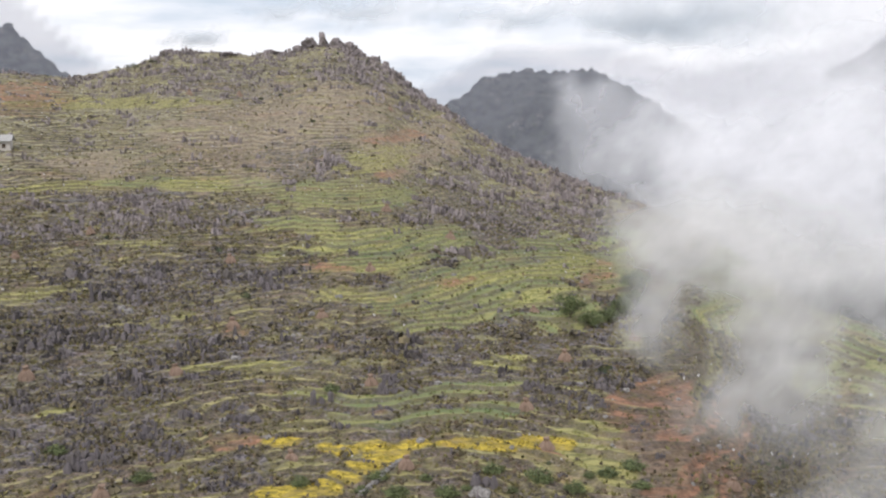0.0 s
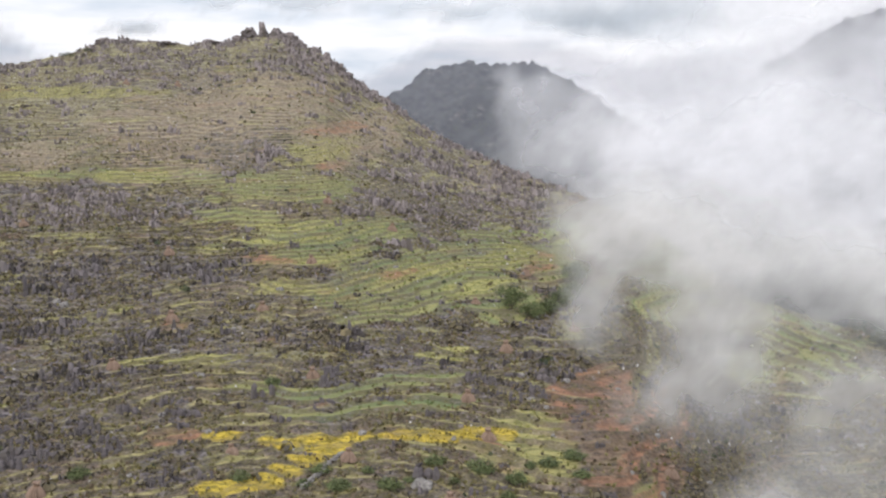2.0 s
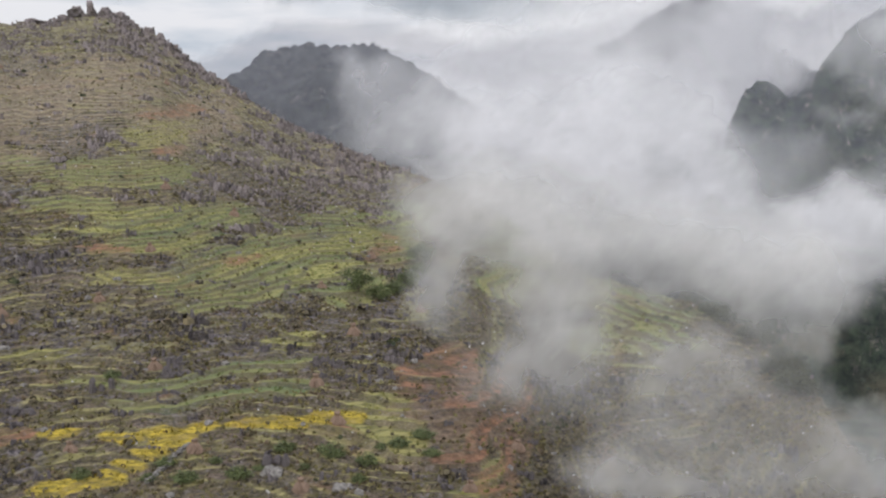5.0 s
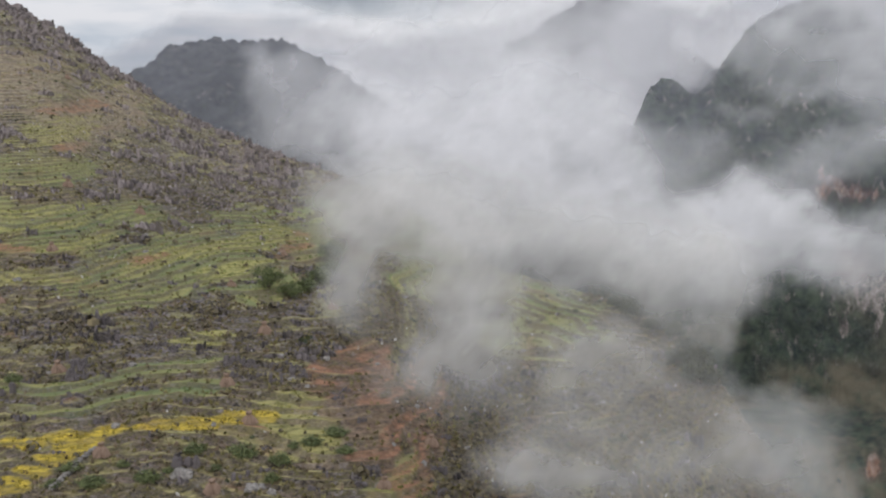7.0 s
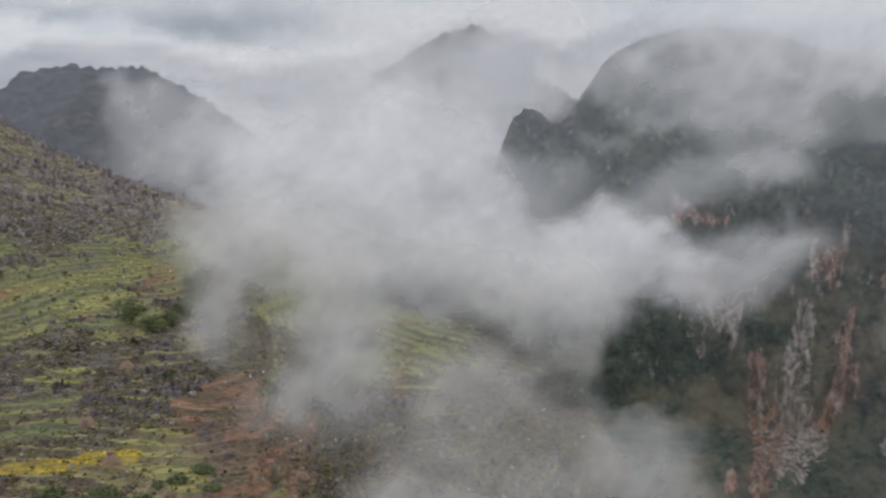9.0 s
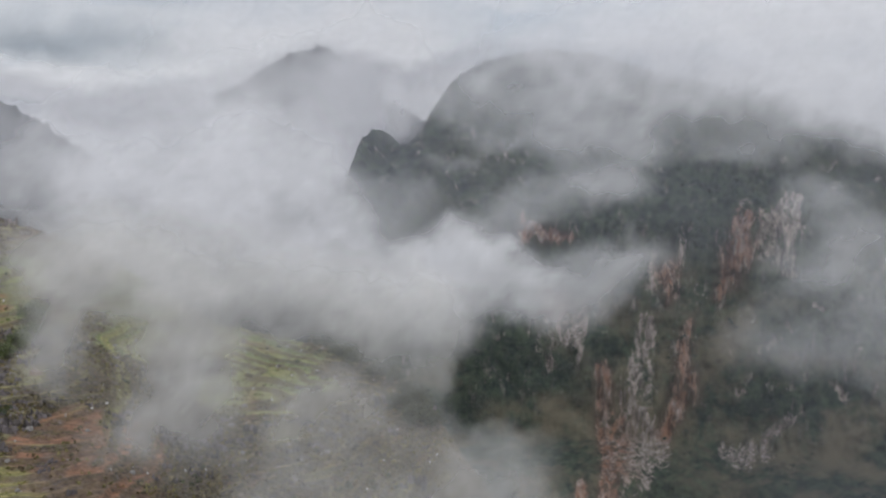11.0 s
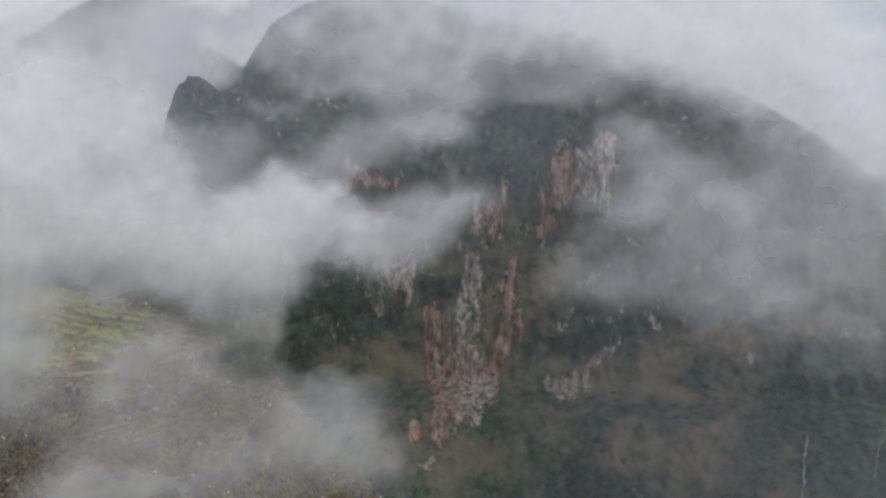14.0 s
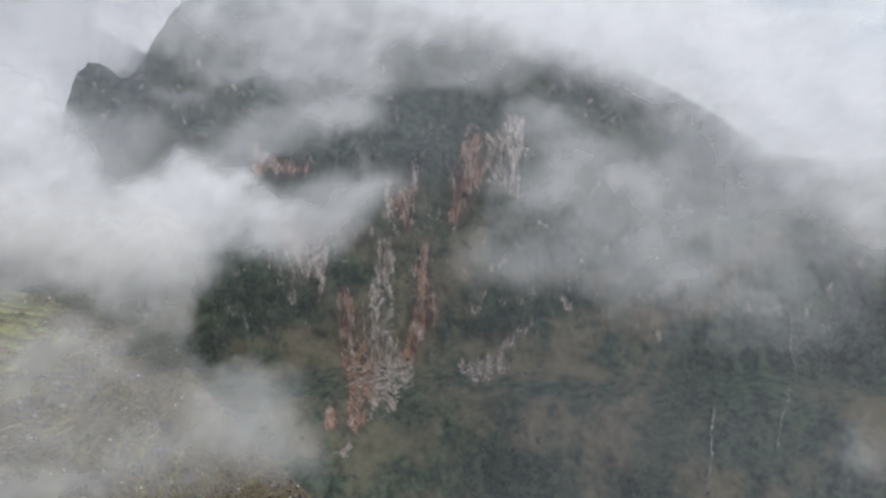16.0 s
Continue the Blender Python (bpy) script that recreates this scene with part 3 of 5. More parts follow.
SCARS = [[(43.29, -19.82, 0.41), (43.86, -18.51, 0.83), (43.9, -16.79, 0.86), (43.78, -15.06, 0.7), (44.12, -13.02, 0.54), (44.48, -11.19, 0.35), (44.31, -10.17, 0.19)],
         [(44.26, -18.36, 0.57), (45.1, -17.61, 0.64), (45.68, -16.27, 0.44)],
         [(44.77, -6.69, 0.1), (44.61, -8.59, 0.16)],
         [(46.23, -5.3, 0.1), (46.29, -7.19, 0.13), (46.07, -9.09, 0.1)],
         [(51.9, -3.78, 0.41), (51.37, -5.03, 0.64), (50.96, -6.13, 0.57), (51.91, -7.4, 0.25)],
         [(48.97, -17.13, 0.22), (49.89, -17.63, 0.38), (50.95, -16.94, 0.35), (51.54, -15.87, 0.29), (52.78, -14.82, 0.22)],
         [(39.34, -10.02, 0.83), (40.1, -10.84, 0.83), (40.3, -11.63, 0.38)],
         [(40.92, -11.97, 0.1), (40.69, -13.22, 0.1)],
         [(39.08, -12.68, 0.16), (39.15, -13.16, 0.13)],
         [(57.34, -6.44, 0.16), (57.29, -7.06, 0.16)],
         [(41.64, -21.74, 0.19), (42.02, -21.37, 0.13)],
         [(49.52, -13.98, 0.16), (49.84, -13.92, 0.13)],
         [(53.38, -9.13, 0.13), (53.61, -9.29, 0.1)],
         [(54.44, -13.07, 0.19), (54.93, -13.85, 0.16)],
         [(60.05, -15.09, 0.1), (60.16, -15.4, 0.1)]]
RUSTS = [[(42.21, -13.12, 0.25), (42.31, -15.17, 0.35), (42.65, -16.91, 0.6), (42.86, -18.63, 0.54), (42.49, -20.01, 0.35)],
         [(46.86, -10.37, 0.19), (46.5, -12.59, 0.35), (46.57, -14.33, 0.48), (46.12, -15.59, 0.35), (45.68, -16.36, 0.25)],
         [(49.47, -4.7, 0.35), (49.24, -6.43, 0.44), (48.81, -7.7, 0.44), (48.32, -9.02, 0.22)],
         [(45.71, -7.66, 0.35), (45.75, -9.24, 0.22)],
         [(41.18, -19.79, 0.29), (40.9, -20.24, 0.19)],
         [(37.96, -5.6, 0.44), (40.12, -5.97, 0.25)],
         [(38.74, -9.22, 0.32), (39.67, -9.72, 0.25)]]
gorge_side = build_massif("mountain_gorge", [(24, -16), (26.5, -8), (27.5, -3.2), (27.8, -1.9), (28.35, -0.7), (28.8, -0.12), (29.35, 0.05), (30, -0.4), (30.8, -0.85), (31.45, -0.4),
                                             (32.4, 1.2), (33.7, 2.8), (35.2, 3.8), (38.3, 4.4), (41, 4.2), (44, 3.4), (47.2, 2.6), (51.5, 1.8), (54.6, 0.5), (57.7, -0.5),
                                             (60.7, -2.0), (63.8, -3.8), (66.8, -6.2), (69.7, -8.8), (74, -11.5), (82, -14)],
                          -33, [(-33, 520), (-24, 590), (-19, 640), (-17, 690), (-5, 740), (0, 800), (6, 900)], 26, M_CLIFF,
                          "misty gorge side with dark woods and bare red and grey cliffs", 480, 290, 400, SCARS, RUSTS, opened=0.9, ledge=0.6)
# ---- loose stuff on the hill ---------------------------------------------
rng = np.random.default_rng(7)
STOOKS = [(-61.0, 145.0), (-40.4, 149.7), (-19.9, 127.3), (-4.9, 123.9), (13.3, 128.2), (11.6, 140.1), (19.4, 159.2), (-10.7, 145.7), (-20.9, 172.3), (-35.4, 167.9), (-41.8, 198.4), (-41.3, 117.1), (-13.9, 192.1), (29.0, 205.5), (1.6, 223.5), (16.6, 183.7), (-82.3, 194.1), (-74.5, 214.1), (34.7, 141.4), (35.9, 121.7), (-85.0, 347.2), (-69.5, 354.3), (-17.5, 346.2), (7.4, 113.8), (26.6, 109.4), (32.6, 170.4), (-12.7, 228.8)]


def scatter(name, shapes, pos, size, mat, label, category, lean=0.15, kind="stuff", tall=None, aligned=False):
    """One mesh of many small shapes; size: metres, one for each place; tall: extra height factor."""
    n = len(pos)
    pick = rng.integers(0, len(shapes), n)
    yaw = rng.uniform(0, 2 * np.pi, n)
    if aligned:
        yaw = -np.arctan2(pos[:, 0], pos[:, 1]) + rng.normal(0, 0.4, n)
    tx, ty = rng.normal(0, lean, n), rng.normal(0, lean, n)
    high = np.ones(n) if tall is None else tall
    allv, allf, base = [], [], 0
    for k, (v, f) in enumerate(shapes):
        m = np.where(pick == k)[0]
        if not len(m):
            continue
        c, s = np.cos(yaw[m])[:, None], np.sin(yaw[m])[:, None]
        x = (v[None, :, 0] * c - v[None, :, 1] * s) * size[m, None]
        y = (v[None, :, 0] * s + v[None, :, 1] * c) * size[m, None]
        z = v[None, :, 2] * (size[m] * high[m])[:, None]
        x, y = x + z * tx[m, None], y + z * ty[m, None]
        w = np.stack([x, y, z], -1) + pos[m][:, None, :]
        allv.append(w.reshape(-1, 3))
        allf.append((f[None] + (np.arange(len(m)) * len(v))[:, None, None] + base).reshape(-1, 3))
        base += len(m) * len(v)
    me = mesh_of(name, np.concatenate(allv), np.concatenate(allf), False)
    return thing(name, me, mat, label, category, kind)


def spike(seed, sides=6):
    """A fluted, pointed block of karst."""
    g = np.random.default_rng(seed)
    ang = np.linspace(0, 2 * np.pi, sides, endpoint=False) + g.uniform(-0.25, 0.25, sides)
    rings = []
    off = g.normal(0, 0.08, 2)
    for h, w in ((-0.35, 1.1), (0.30, 1.0), (0.78, 0.72)):
        rad = 0.5 * w * g.uniform(0.65, 1.25, sides)
        rings.append(np.stack([np.cos(ang) * rad * 1.2 + off[0] * h, np.sin(ang) * rad * 0.8 + off[1] * h, h + g.uniform(-0.12, 0.12, sides) * (h > 0)], 1))
    v = np.concatenate(rings + [np.array([[off[0] * 1.5, off[1] * 1.5, 0.8 + g.uniform(-0.05, 0.22)]])])
    f = []
    for k in range(2):
        for i in range(sides):
            a, b = k * sides + i, k * sides + (i + 1) % sides
            f += [(a, b, b + sides), (a, b + sides, a + sides)]
    f += [(2 * sides + i, 2 * sides + (i + 1) % sides, 3 * sides) for i in range(sides)]
    return v, np.array(f)


def tuft(seed, blades=5, wide=0.34):
    g = np.random.default_rng(seed)
    v, f = [], []
    for k in range(blades):
        a, out = g.uniform(0, 2 * np.pi), g.uniform(0.1, 0.5)
        c = np.array([math.cos(a) * out, math.sin(a) * out, 0])
        side = np.array([-math.sin(a), math.cos(a), 0]) * wide * g.uniform(0.6, 1.3)
        tip = c * g.uniform(1.2, 2.0) + np.array([0, 0, g.uniform(0.35, 0.8)])
        v += [c - side + (0, 0, -0.1), c + side + (0, 0, -0.1), tip + side * 0.6, tip - side * 0.4]
        i = 4 * k
        f += [(i, i + 1, i + 2), (i, i + 2, i + 3)]
    return np.array(v), np.array(f)


def clump(seed, leaves=11):
    """A small bush: leafy flakes on an uneven dome."""
    g = np.random.default_rng(seed)
    v, f = [], []
    for k in range(leaves):
        a, u = g.uniform(0, 2 * np.pi), g.uniform(0.05, 1)
        n = np.array([math.cos(a) * math.sqrt(1 - u * u), math.sin(a) * math.sqrt(1 - u * u), u])
        c = n * np.array([0.5, 0.5, 0.62]) * g.uniform(0.65, 1.1)
        t1 = np.cross(n, g.normal(0, 1, 3))
        t1 /= np.linalg.norm(t1)
        t2 = np.cross(n, t1) + n * g.uniform(-0.4, 0.4)
        s = g.uniform(0.16, 0.34)
        v += [c - t1 * s, c + t2 * s * 0.8, c + t1 * s, c - t2 * s * 0.9]
        i = 4 * k
        f += [(i, i + 1, i + 2), (i, i + 2, i + 3)]
    return np.array(v), np.array(f)


SPIKES = [spike(s, 5 + s % 2) for s in range(12)]


def outcrop(seed):
    """A low row of fluted blocks that stand together along the slope."""
    g = np.random.default_rng(seed)
    vs, fs, base = [], [], 0
    for j in range(4):
        v, f = spike(seed * 9 + j, 5)
        w, h = g.uniform(0.24, 0.62), g.uniform(0.34, 0.9) * (1.25 if j == 0 else 1)
        v = v * np.array([w, w, h]) + np.array([(j - 1.5) * 0.42 + g.uniform(-0.15, 0.15), g.uniform(-0.22, 0.22), g.uniform(-0.1, 0.03)])
        vs.append(v)
        fs.append(f + base)
        base += len(v)
    return np.concatenate(vs), np.concatenate(fs)


OUTCROPS = [outcrop(s) for s in range(14)]
TUFTS = [tuft(s) for s in range(8)]
CLUMPS = [clump(s) for s in range(8)]


def hill_places(count, weight, near_bias=1.0):
    """Random places on the hill; weight: a function of x, y giving the chance to keep one."""
    az = rng.uniform(-29, 42, count)
    el, d = ridge_at(az)
    r = np.sqrt(rng.uniform(0, 1, count)) ** near_bias * (d + 1 - 95) + 95
    x, y = r * np.sin(np.radians(az)), r * np.cos(np.radians(az))
    keep = rng.uniform(0, 1, count) < weight(x, y, (r - FOOT_R) / (d - FOOT_R), az, r) * np.minimum(1, (d - 95) / 300)
    az, r, x, y = az[keep], r[keep], x[keep], y[keep]
    return np.stack([x, y, hill_height(az, r) + EYE_Z], 1), r


def rock_weight(x, y, s, az, r):
    crops = np.maximum.reduce([cover_of(YELLOW, x, y, 0.3, 51), cover_of(LIME, x, y, 0.5, 52), cover_of(GREEN, x, y, 0.7, 53) * 0.97])
    lumps = smooth(0.40, 0.62, fbm(x / 9.0, y / 6.0, 3, 91)) * (0.62 + 0.2 * smooth(150, 210, r))
    w = (0.16 + 0.84 * cover_of(ROCKY, x, y, 0.7, 56)) * (0.08 + 0.92 * lumps)
    w = np.maximum(w, smooth(0.90, 0.98, s) * 0.5 * (az < 12) * (0.3 + lumps))
    k, f, shift = terrace_of(x, y, hill_base(az, r))
    w = w * (0.10 + 1.2 * smooth(0.42, 0.55, f) * (1 - smooth(0.92, 0.98, f)))
    w = w * (1 - 0.75 * cover_of(SCRUB, x, y, 0.8, 55) * (s < 0.85))
    for sx, sy in STOOKS:
        w = w * (np.hypot(x - sx, y - sy * 1.0) > 2.4)
    return w * (1 - 0.95 * crops) * (1 - 0.9 * cover_of(SOIL, x, y, 0.5, 54))


places, dist = hill_places(78000, rock_weight, 1.9)
size = rng.lognormal(-0.12, 0.36, len(places)) * (0.7 + 0.6 * smooth(0.4, 0.7, fbm(places[:, 0] / 12, places[:, 1] / 9, 2, 99)))
size = np.clip(size * (0.85 + 0.4 * smooth(150, 330, dist)), 0.35, 2.4)
# the foremost outcrops stand as things of their own
fore = np.where((dist < 150) & (np.abs(places[:, 0] + 8) < 50) & (size > 0.85))[0][:280]
rest = np.setdiff1d(np.arange(len(places)), fore)
# rocks farther up get the paler colour that imitates haze
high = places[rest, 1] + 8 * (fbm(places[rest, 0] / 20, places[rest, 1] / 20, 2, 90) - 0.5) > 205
scatter("karst_rocks", OUTCROPS, places[rest[~high]], size[rest[~high]], M_ROCK,
        "jagged dark grey limestone rocks between the terraces", "rocks", 0.12, tall=rng.uniform(0.55, 1.4, (~high).sum()), aligned=True)
scatter("crag_rocks", OUTCROPS, places[rest[high]], size[rest[high]], M_ROCK_HAZED,
        "grey limestone crags on the upper slope, coloured pale for haze", "rocks", 0.12, tall=rng.uniform(0.55, 1.4, high.sum()), aligned=True)
def outcrop_thing(seed):
    """The same row of blocks as a thing of its own, block by block."""
    root = tagged(new("rock_outcrop"), "fluted dark grey limestone outcrop on a terrace bank", "rock", "outcrops on the lower terraces")
    v, f = OUTCROPS[seed]
    n, m = len(v) // 4, len(f) // 4
    for b in range(4):
        me = mesh_of("block", v[b * n:(b + 1) * n], f[b * m:(b + 1) * m] - b * n, False)
        me.materials.append(M_ROCK)
        new("block", me).parent = root
    return root


ROWS = {}
for i in fore:
    m = pose(*places[i], 0, 0, -math.degrees(math.atan2(places[i][0], places[i][1])) + random.uniform(-25, 25))
    wide = (size[i], size[i], size[i] * random.uniform(0.55, 1.2))
    k = i % len(OUTCROPS)
    if k in ROWS:
        ob = copy_thing(ROWS[k], m)
    else:
        ob = ROWS[k] = outcrop_thing(k)
        ob.matrix_basis = m
    ob.scale = wide
places, dist = hill_places(9000, lambda x, y, s, az, r: smooth(0.72, 0.92, s) * (az < 10) * smooth(0.42, 0.6, fbm(x / 14, y / 14, 3, 98)) * 0.55)
scatter("crest_rocks", OUTCROPS, places, rng.uniform(0.9, 1.5, len(places)) * np.where(places[:, 0] > -62, 1.8, 1.0), M_ROCK_HAZED, "broken grey limestone crags along the crest", "rocks", 0.15, aligned=True)
places, dist = hill_places(5500, lambda x, y, s, az, r: np.full(x.shape, 0.25))
scatter("pale_stones", SPIKES, places, rng.uniform(0.15, 0.4, len(places)), M_PALE, "small pale limestone stones", "stones", 0.3)


def weed_weight(x, y, s, az, r):
    k, f, shift = terrace_of(x, y, hill_base(az, r))
    return (1 - 0.7 * smooth(220, 300, r)) * (1 - 0.75 * cover_of(GREEN, x, y, 0.7, 53)) * (1 - 0.8 * cover_of(LIME, x, y, 0.5, 52)) * (0.25 + 0.75 * smooth(0.88, 0.95, f) + 0.5 * (f < 0.4)) * (0.25 + 0.75 * smooth(0.4, 0.6, fbm(x / 8, y / 6, 3, 95))) * (1 - 0.9 * cover_of(YELLOW, x, y, 0.3, 51)) * (1 - 0.7 * cover_of(SOIL, x, y, 0.5, 54))


places, dist = hill_places(105000, weed_weight, 1.7)
scatter("grass_tufts", TUFTS, places, rng.uniform(0.25, 0.6, len(places)), M_TUFT, "olive green grass and weeds on the terraces", "grass", 0.2)
places, dist = hill_places(52000, weed_weight, 1.7)
scatter("dry_weeds", TUFTS, places, rng.uniform(0.25, 0.6, len(places)), M_DRY, "dry brown weeds and stubble", "weeds", 0.2)
places, dist = hill_places(6000, lambda x, y, s, az, r: 0.6 * (1 - 0.7 * smooth(220, 300, r)) * smooth(0.5, 0.7, fbm(x / 14, y / 10, 3, 97)) * (1 - cover_of(YELLOW, x, y, 0.3, 51)) * (1 - 0.85 * cover_of(GREEN, x, y, 0.7, 53)) * (1 - 0.85 * cover_of(SOIL, x, y, 0.5, 54)), 0.8)
scatter("low_bushes", CLUMPS, places, rng.lognormal(-0.2, 0.4, len(places)), M_BUSH, "low dark green bushes on the slope", "bushes", 0.1)


places, dist = hill_places(130000, lambda x, y, s, az, r: (1 - 0.7 * smooth(210, 290, r)) * 0.75 * rock_weight(x, y, s, az, r) + 0.05 * (1 - 0.8 * smooth(210, 290, r)) * (1 - cover_of(SOIL, x, y, 0.5, 54)) * (1 - cover_of(GREEN, x, y, 0.7, 53)), 1.8)
scatter("brown_scrub", CLUMPS, places, rng.lognormal(-0.4, 0.35, len(places)), M_SCRUB, "low brown and olive scrub among the rocks", "scrub", 0.15)


def crop(name, spots, share, seed, count, mat, label, sz, ragged, bare=0.85):
    def weight(x, y, s, az, r):
        return (cover_of(spots, x, y, ragged, seed) * strips(x, y, hill_base(az, r), seed + 10, share) > 0.5) * (1.0 - bare * (np.abs(terrace_of(x, y, hill_base(az, r))[1] - 0.68) < 0.2))
    pos, dd = hill_places(count, weight, 1.3)
    scatter(name, TUFTS, pos, rng.uniform(*sz, len(pos)), mat, label, "crop", 0.2)


crop("mustard_crop", YELLOW, 0.97, 51, 200000, M_MUSTARD, "yellow flowering crop on narrow terraces", (0.2, 0.36), 0.5, 0.4)
crop("lime_crop", LIME, 0.75, 52, 90000, M_LIME, "bright yellow-green crop on terraces", (0.16, 0.34), 0.5)
crop("green_crop", GREEN, 0.7, 53, 60000, M_CROP, "green vegetable crop on terraces", (0.16, 0.34), 0.7)

# woods on the mountains
for ob, x, y, z, keep in (peak_left, peak_mid, gorge_side):
    g = fbm(x / 40, (y + z) / 40, 3, 33)
    m = keep & (g > 0.42)
    i = np.where(m.ravel())[0]
    i = rng.choice(i, min(len(i), 5000 if ob is gorge_side[0] else 3000), replace=False)
    pos = np.stack([x.ravel()[i], y.ravel()[i], z.ravel()[i] - 0.6], 1)
    scatter("woods", CLUMPS, pos, rng.uniform(2.0, 4.6, len(pos)) * (1.0 if ob is gorge_side[0] else 0.6), M_WOODS, "dark woods clinging to the limestone", "woods", 0.1)
# ---- things on the hill ---------------------------------------------------
def on_hill(x, y):
    az, r = np.degrees(np.arctan2(x, y)), np.hypot(x, y)
    return float(hill_height(np.array([az]), np.array([r]))[0]) + EYE_Z


def empty(name, x, y, z, label, category, group=""):
    ob = new(name)
    ob.location = (x, y, z)
    return tagged(ob, label, category, group)


def build_stook():
    """Dry maize stalks leaned together in a cone and tied near the top: a ribbed skirt, a flared head and a tie."""
    g = random.Random(3)
    root = empty("maize_stook", 0, 0, 0, "tan cone of dry maize stalks standing on a terrace", "corn stook", "maize stooks on the terraces")

    def ribbed(rings, n):
        bm = bmesh.new()
        loops = []
        for k, (rad, h, rough) in enumerate(rings):
            loops.append([bm.verts.new((math.cos(i * 2 * math.pi / n) * rad * rib[i] * (1 + g.uniform(-rough, rough)), math.sin(i * 2 * math.pi / n) * rad * rib[i] * (1 + g.uniform(-rough, rough)),
                                        h + g.uniform(-rough, rough) * 1.2)) for i in range(n)])
        for p, q in zip(loops[:-1], loops[1:]):
            for i in range(n):
                bm.faces.new((p[i], p[(i + 1) % n], q[(i + 1) % n], q[i]))
        bm.faces.new(loops[-1])
        return bm

    n = 44
    rib = [(0.86 if i % 2 else 1.08) + g.uniform(-0.05, 0.05) for i in range(n)]
    part("skirt", ribbed([(1.5, -0.2, 0.10), (1.28, 0.45, 0.05), (0.98, 0.95, 0.04), (0.62, 1.35, 0.03), (0.42, 1.5, 0.02)], n), M_STRAW, root)
    part("head", ribbed([(0.40, 1.48, 0.02), (0.46, 1.68, 0.06), (0.55, 1.95, 0.16)], n), M_STRAW, root, "frayed stalk tops")
    bm = bmesh.new()
    bmesh.ops.create_cone(bm, segments=16, radius1=0.52, radius2=0.47, depth=0.10, matrix=Matrix.Translation((0, 0, 1.48)))
    part("tie", bm, M_TIE, root, "twisted straw tie")
    return root


stook = build_stook()
for k, (x, y) in enumerate(STOOKS):
    m = pose(x, y, on_hill(x, y) - 0.1, random.uniform(-5, 5), random.uniform(-5, 5), random.uniform(0, 360))
    s = random.uniform(0.62, 0.82)
    if k == 0:
        stook.matrix_basis = m
        stook.scale = (0.8, 0.8, 0.95)
    else:
        copy_thing(stook, m).scale = (s, s, s * random.uniform(1.0, 1.25))


def build_tree(name, seed, height, spread, leaves, mat, label, category, bushy=False, group=""):
    """A tapered trunk with limbs, and a crown of leaf clusters with gaps."""
    g = random.Random(seed)
    root = empty(name, 0, 0, 0, label, category, group)

    def limb(bm, a, b, r0, r1, n=6):
        way = (b - a).normalized()
        u = way.orthogonal().normalized()
        w = way.cross(u)
        rings = []
        for t in (0, 0.5, 1):
            c = a.lerp(b, t) + (Vector((g.uniform(-1, 1), g.uniform(-1, 1), 0)) * 0.04 * height if t == 0.5 else Vector())
            rr = r0 + (r1 - r0) * t
            rings.append([bm.verts.new(c + (u * math.cos(i * 2 * math.pi / n) + w * math.sin(i * 2 * math.pi / n)) * rr) for i in range(n)])
        for p, q in zip(rings[:-1], rings[1:]):
            for i in range(n):
                bm.faces.new((p[i], p[(i + 1) % n], q[(i + 1) % n], q[i]))

    fork = Vector((g.uniform(-0.1, 0.1), g.uniform(-0.1, 0.1), height * (0.12 if bushy else 0.4)))
    bm = bmesh.new()
    limb(bm, Vector((0, 0, -0.4)), fork, height * 0.035, height * 0.022)
    part("trunk", bm, M_BARK, root)
    tips = []
    for k in range(7):
        a = k * 2 * math.pi / 7 + g.uniform(-0.3, 0.3)
        tip = Vector((math.cos(a) * spread * g.uniform(0.25, 0.75), math.sin(a) * spread * g.uniform(0.25, 0.75), height * g.uniform(0.35 if bushy else 0.55, 0.9)))
        tips.append(tip)
        bm = bmesh.new()
        limb(bm, fork, tip, height * 0.014, height * 0.005, 5)
        part("limb", bm, M_BARK, root)
    tips.append(Vector((0, 0, height * 0.9)))
    bm = bmesh.new()
    for k in range(leaves):
        c = g.choice(tips)
        off = Vector((g.gauss(0, 1), g.gauss(0, 1), g.gauss(0, 0.75))) * spread * 0.21
        p = c + off
        if p.z < 0.1:
            continue
        n = Vector((g.uniform(-1, 1), g.uniform(-1, 1), g.uniform(0, 1.4))).normalized()
        u = n.orthogonal().normalized() * g.uniform(0.10, 0.2) * (0.6 + spread * 0.2)
        w = n.cross(u) * g.uniform(0.5, 0.8)
        vs = [bm.verts.new(p + d) for d in (-u, w, u, -w)]
        bm.faces.new(vs)
    part("crown", bm, mat, root)
    return root


def spread_out(proto, spots, lo, hi, high=(0.8, 1.1)):
    for k, (x, y) in enumerate(spots):
        m = pose(x, y, on_hill(x, y) - 0.15, 0, 0, random.uniform(0, 360))
        s = random.uniform(lo, hi)
        size = (s * random.uniform(0.8, 1.25), s * random.uniform(0.8, 1.25), s * random.uniform(*high))
        if k == 0:
            proto.matrix_basis = m
            proto.scale = size
        else:
            copy_thing(proto, m).scale = size


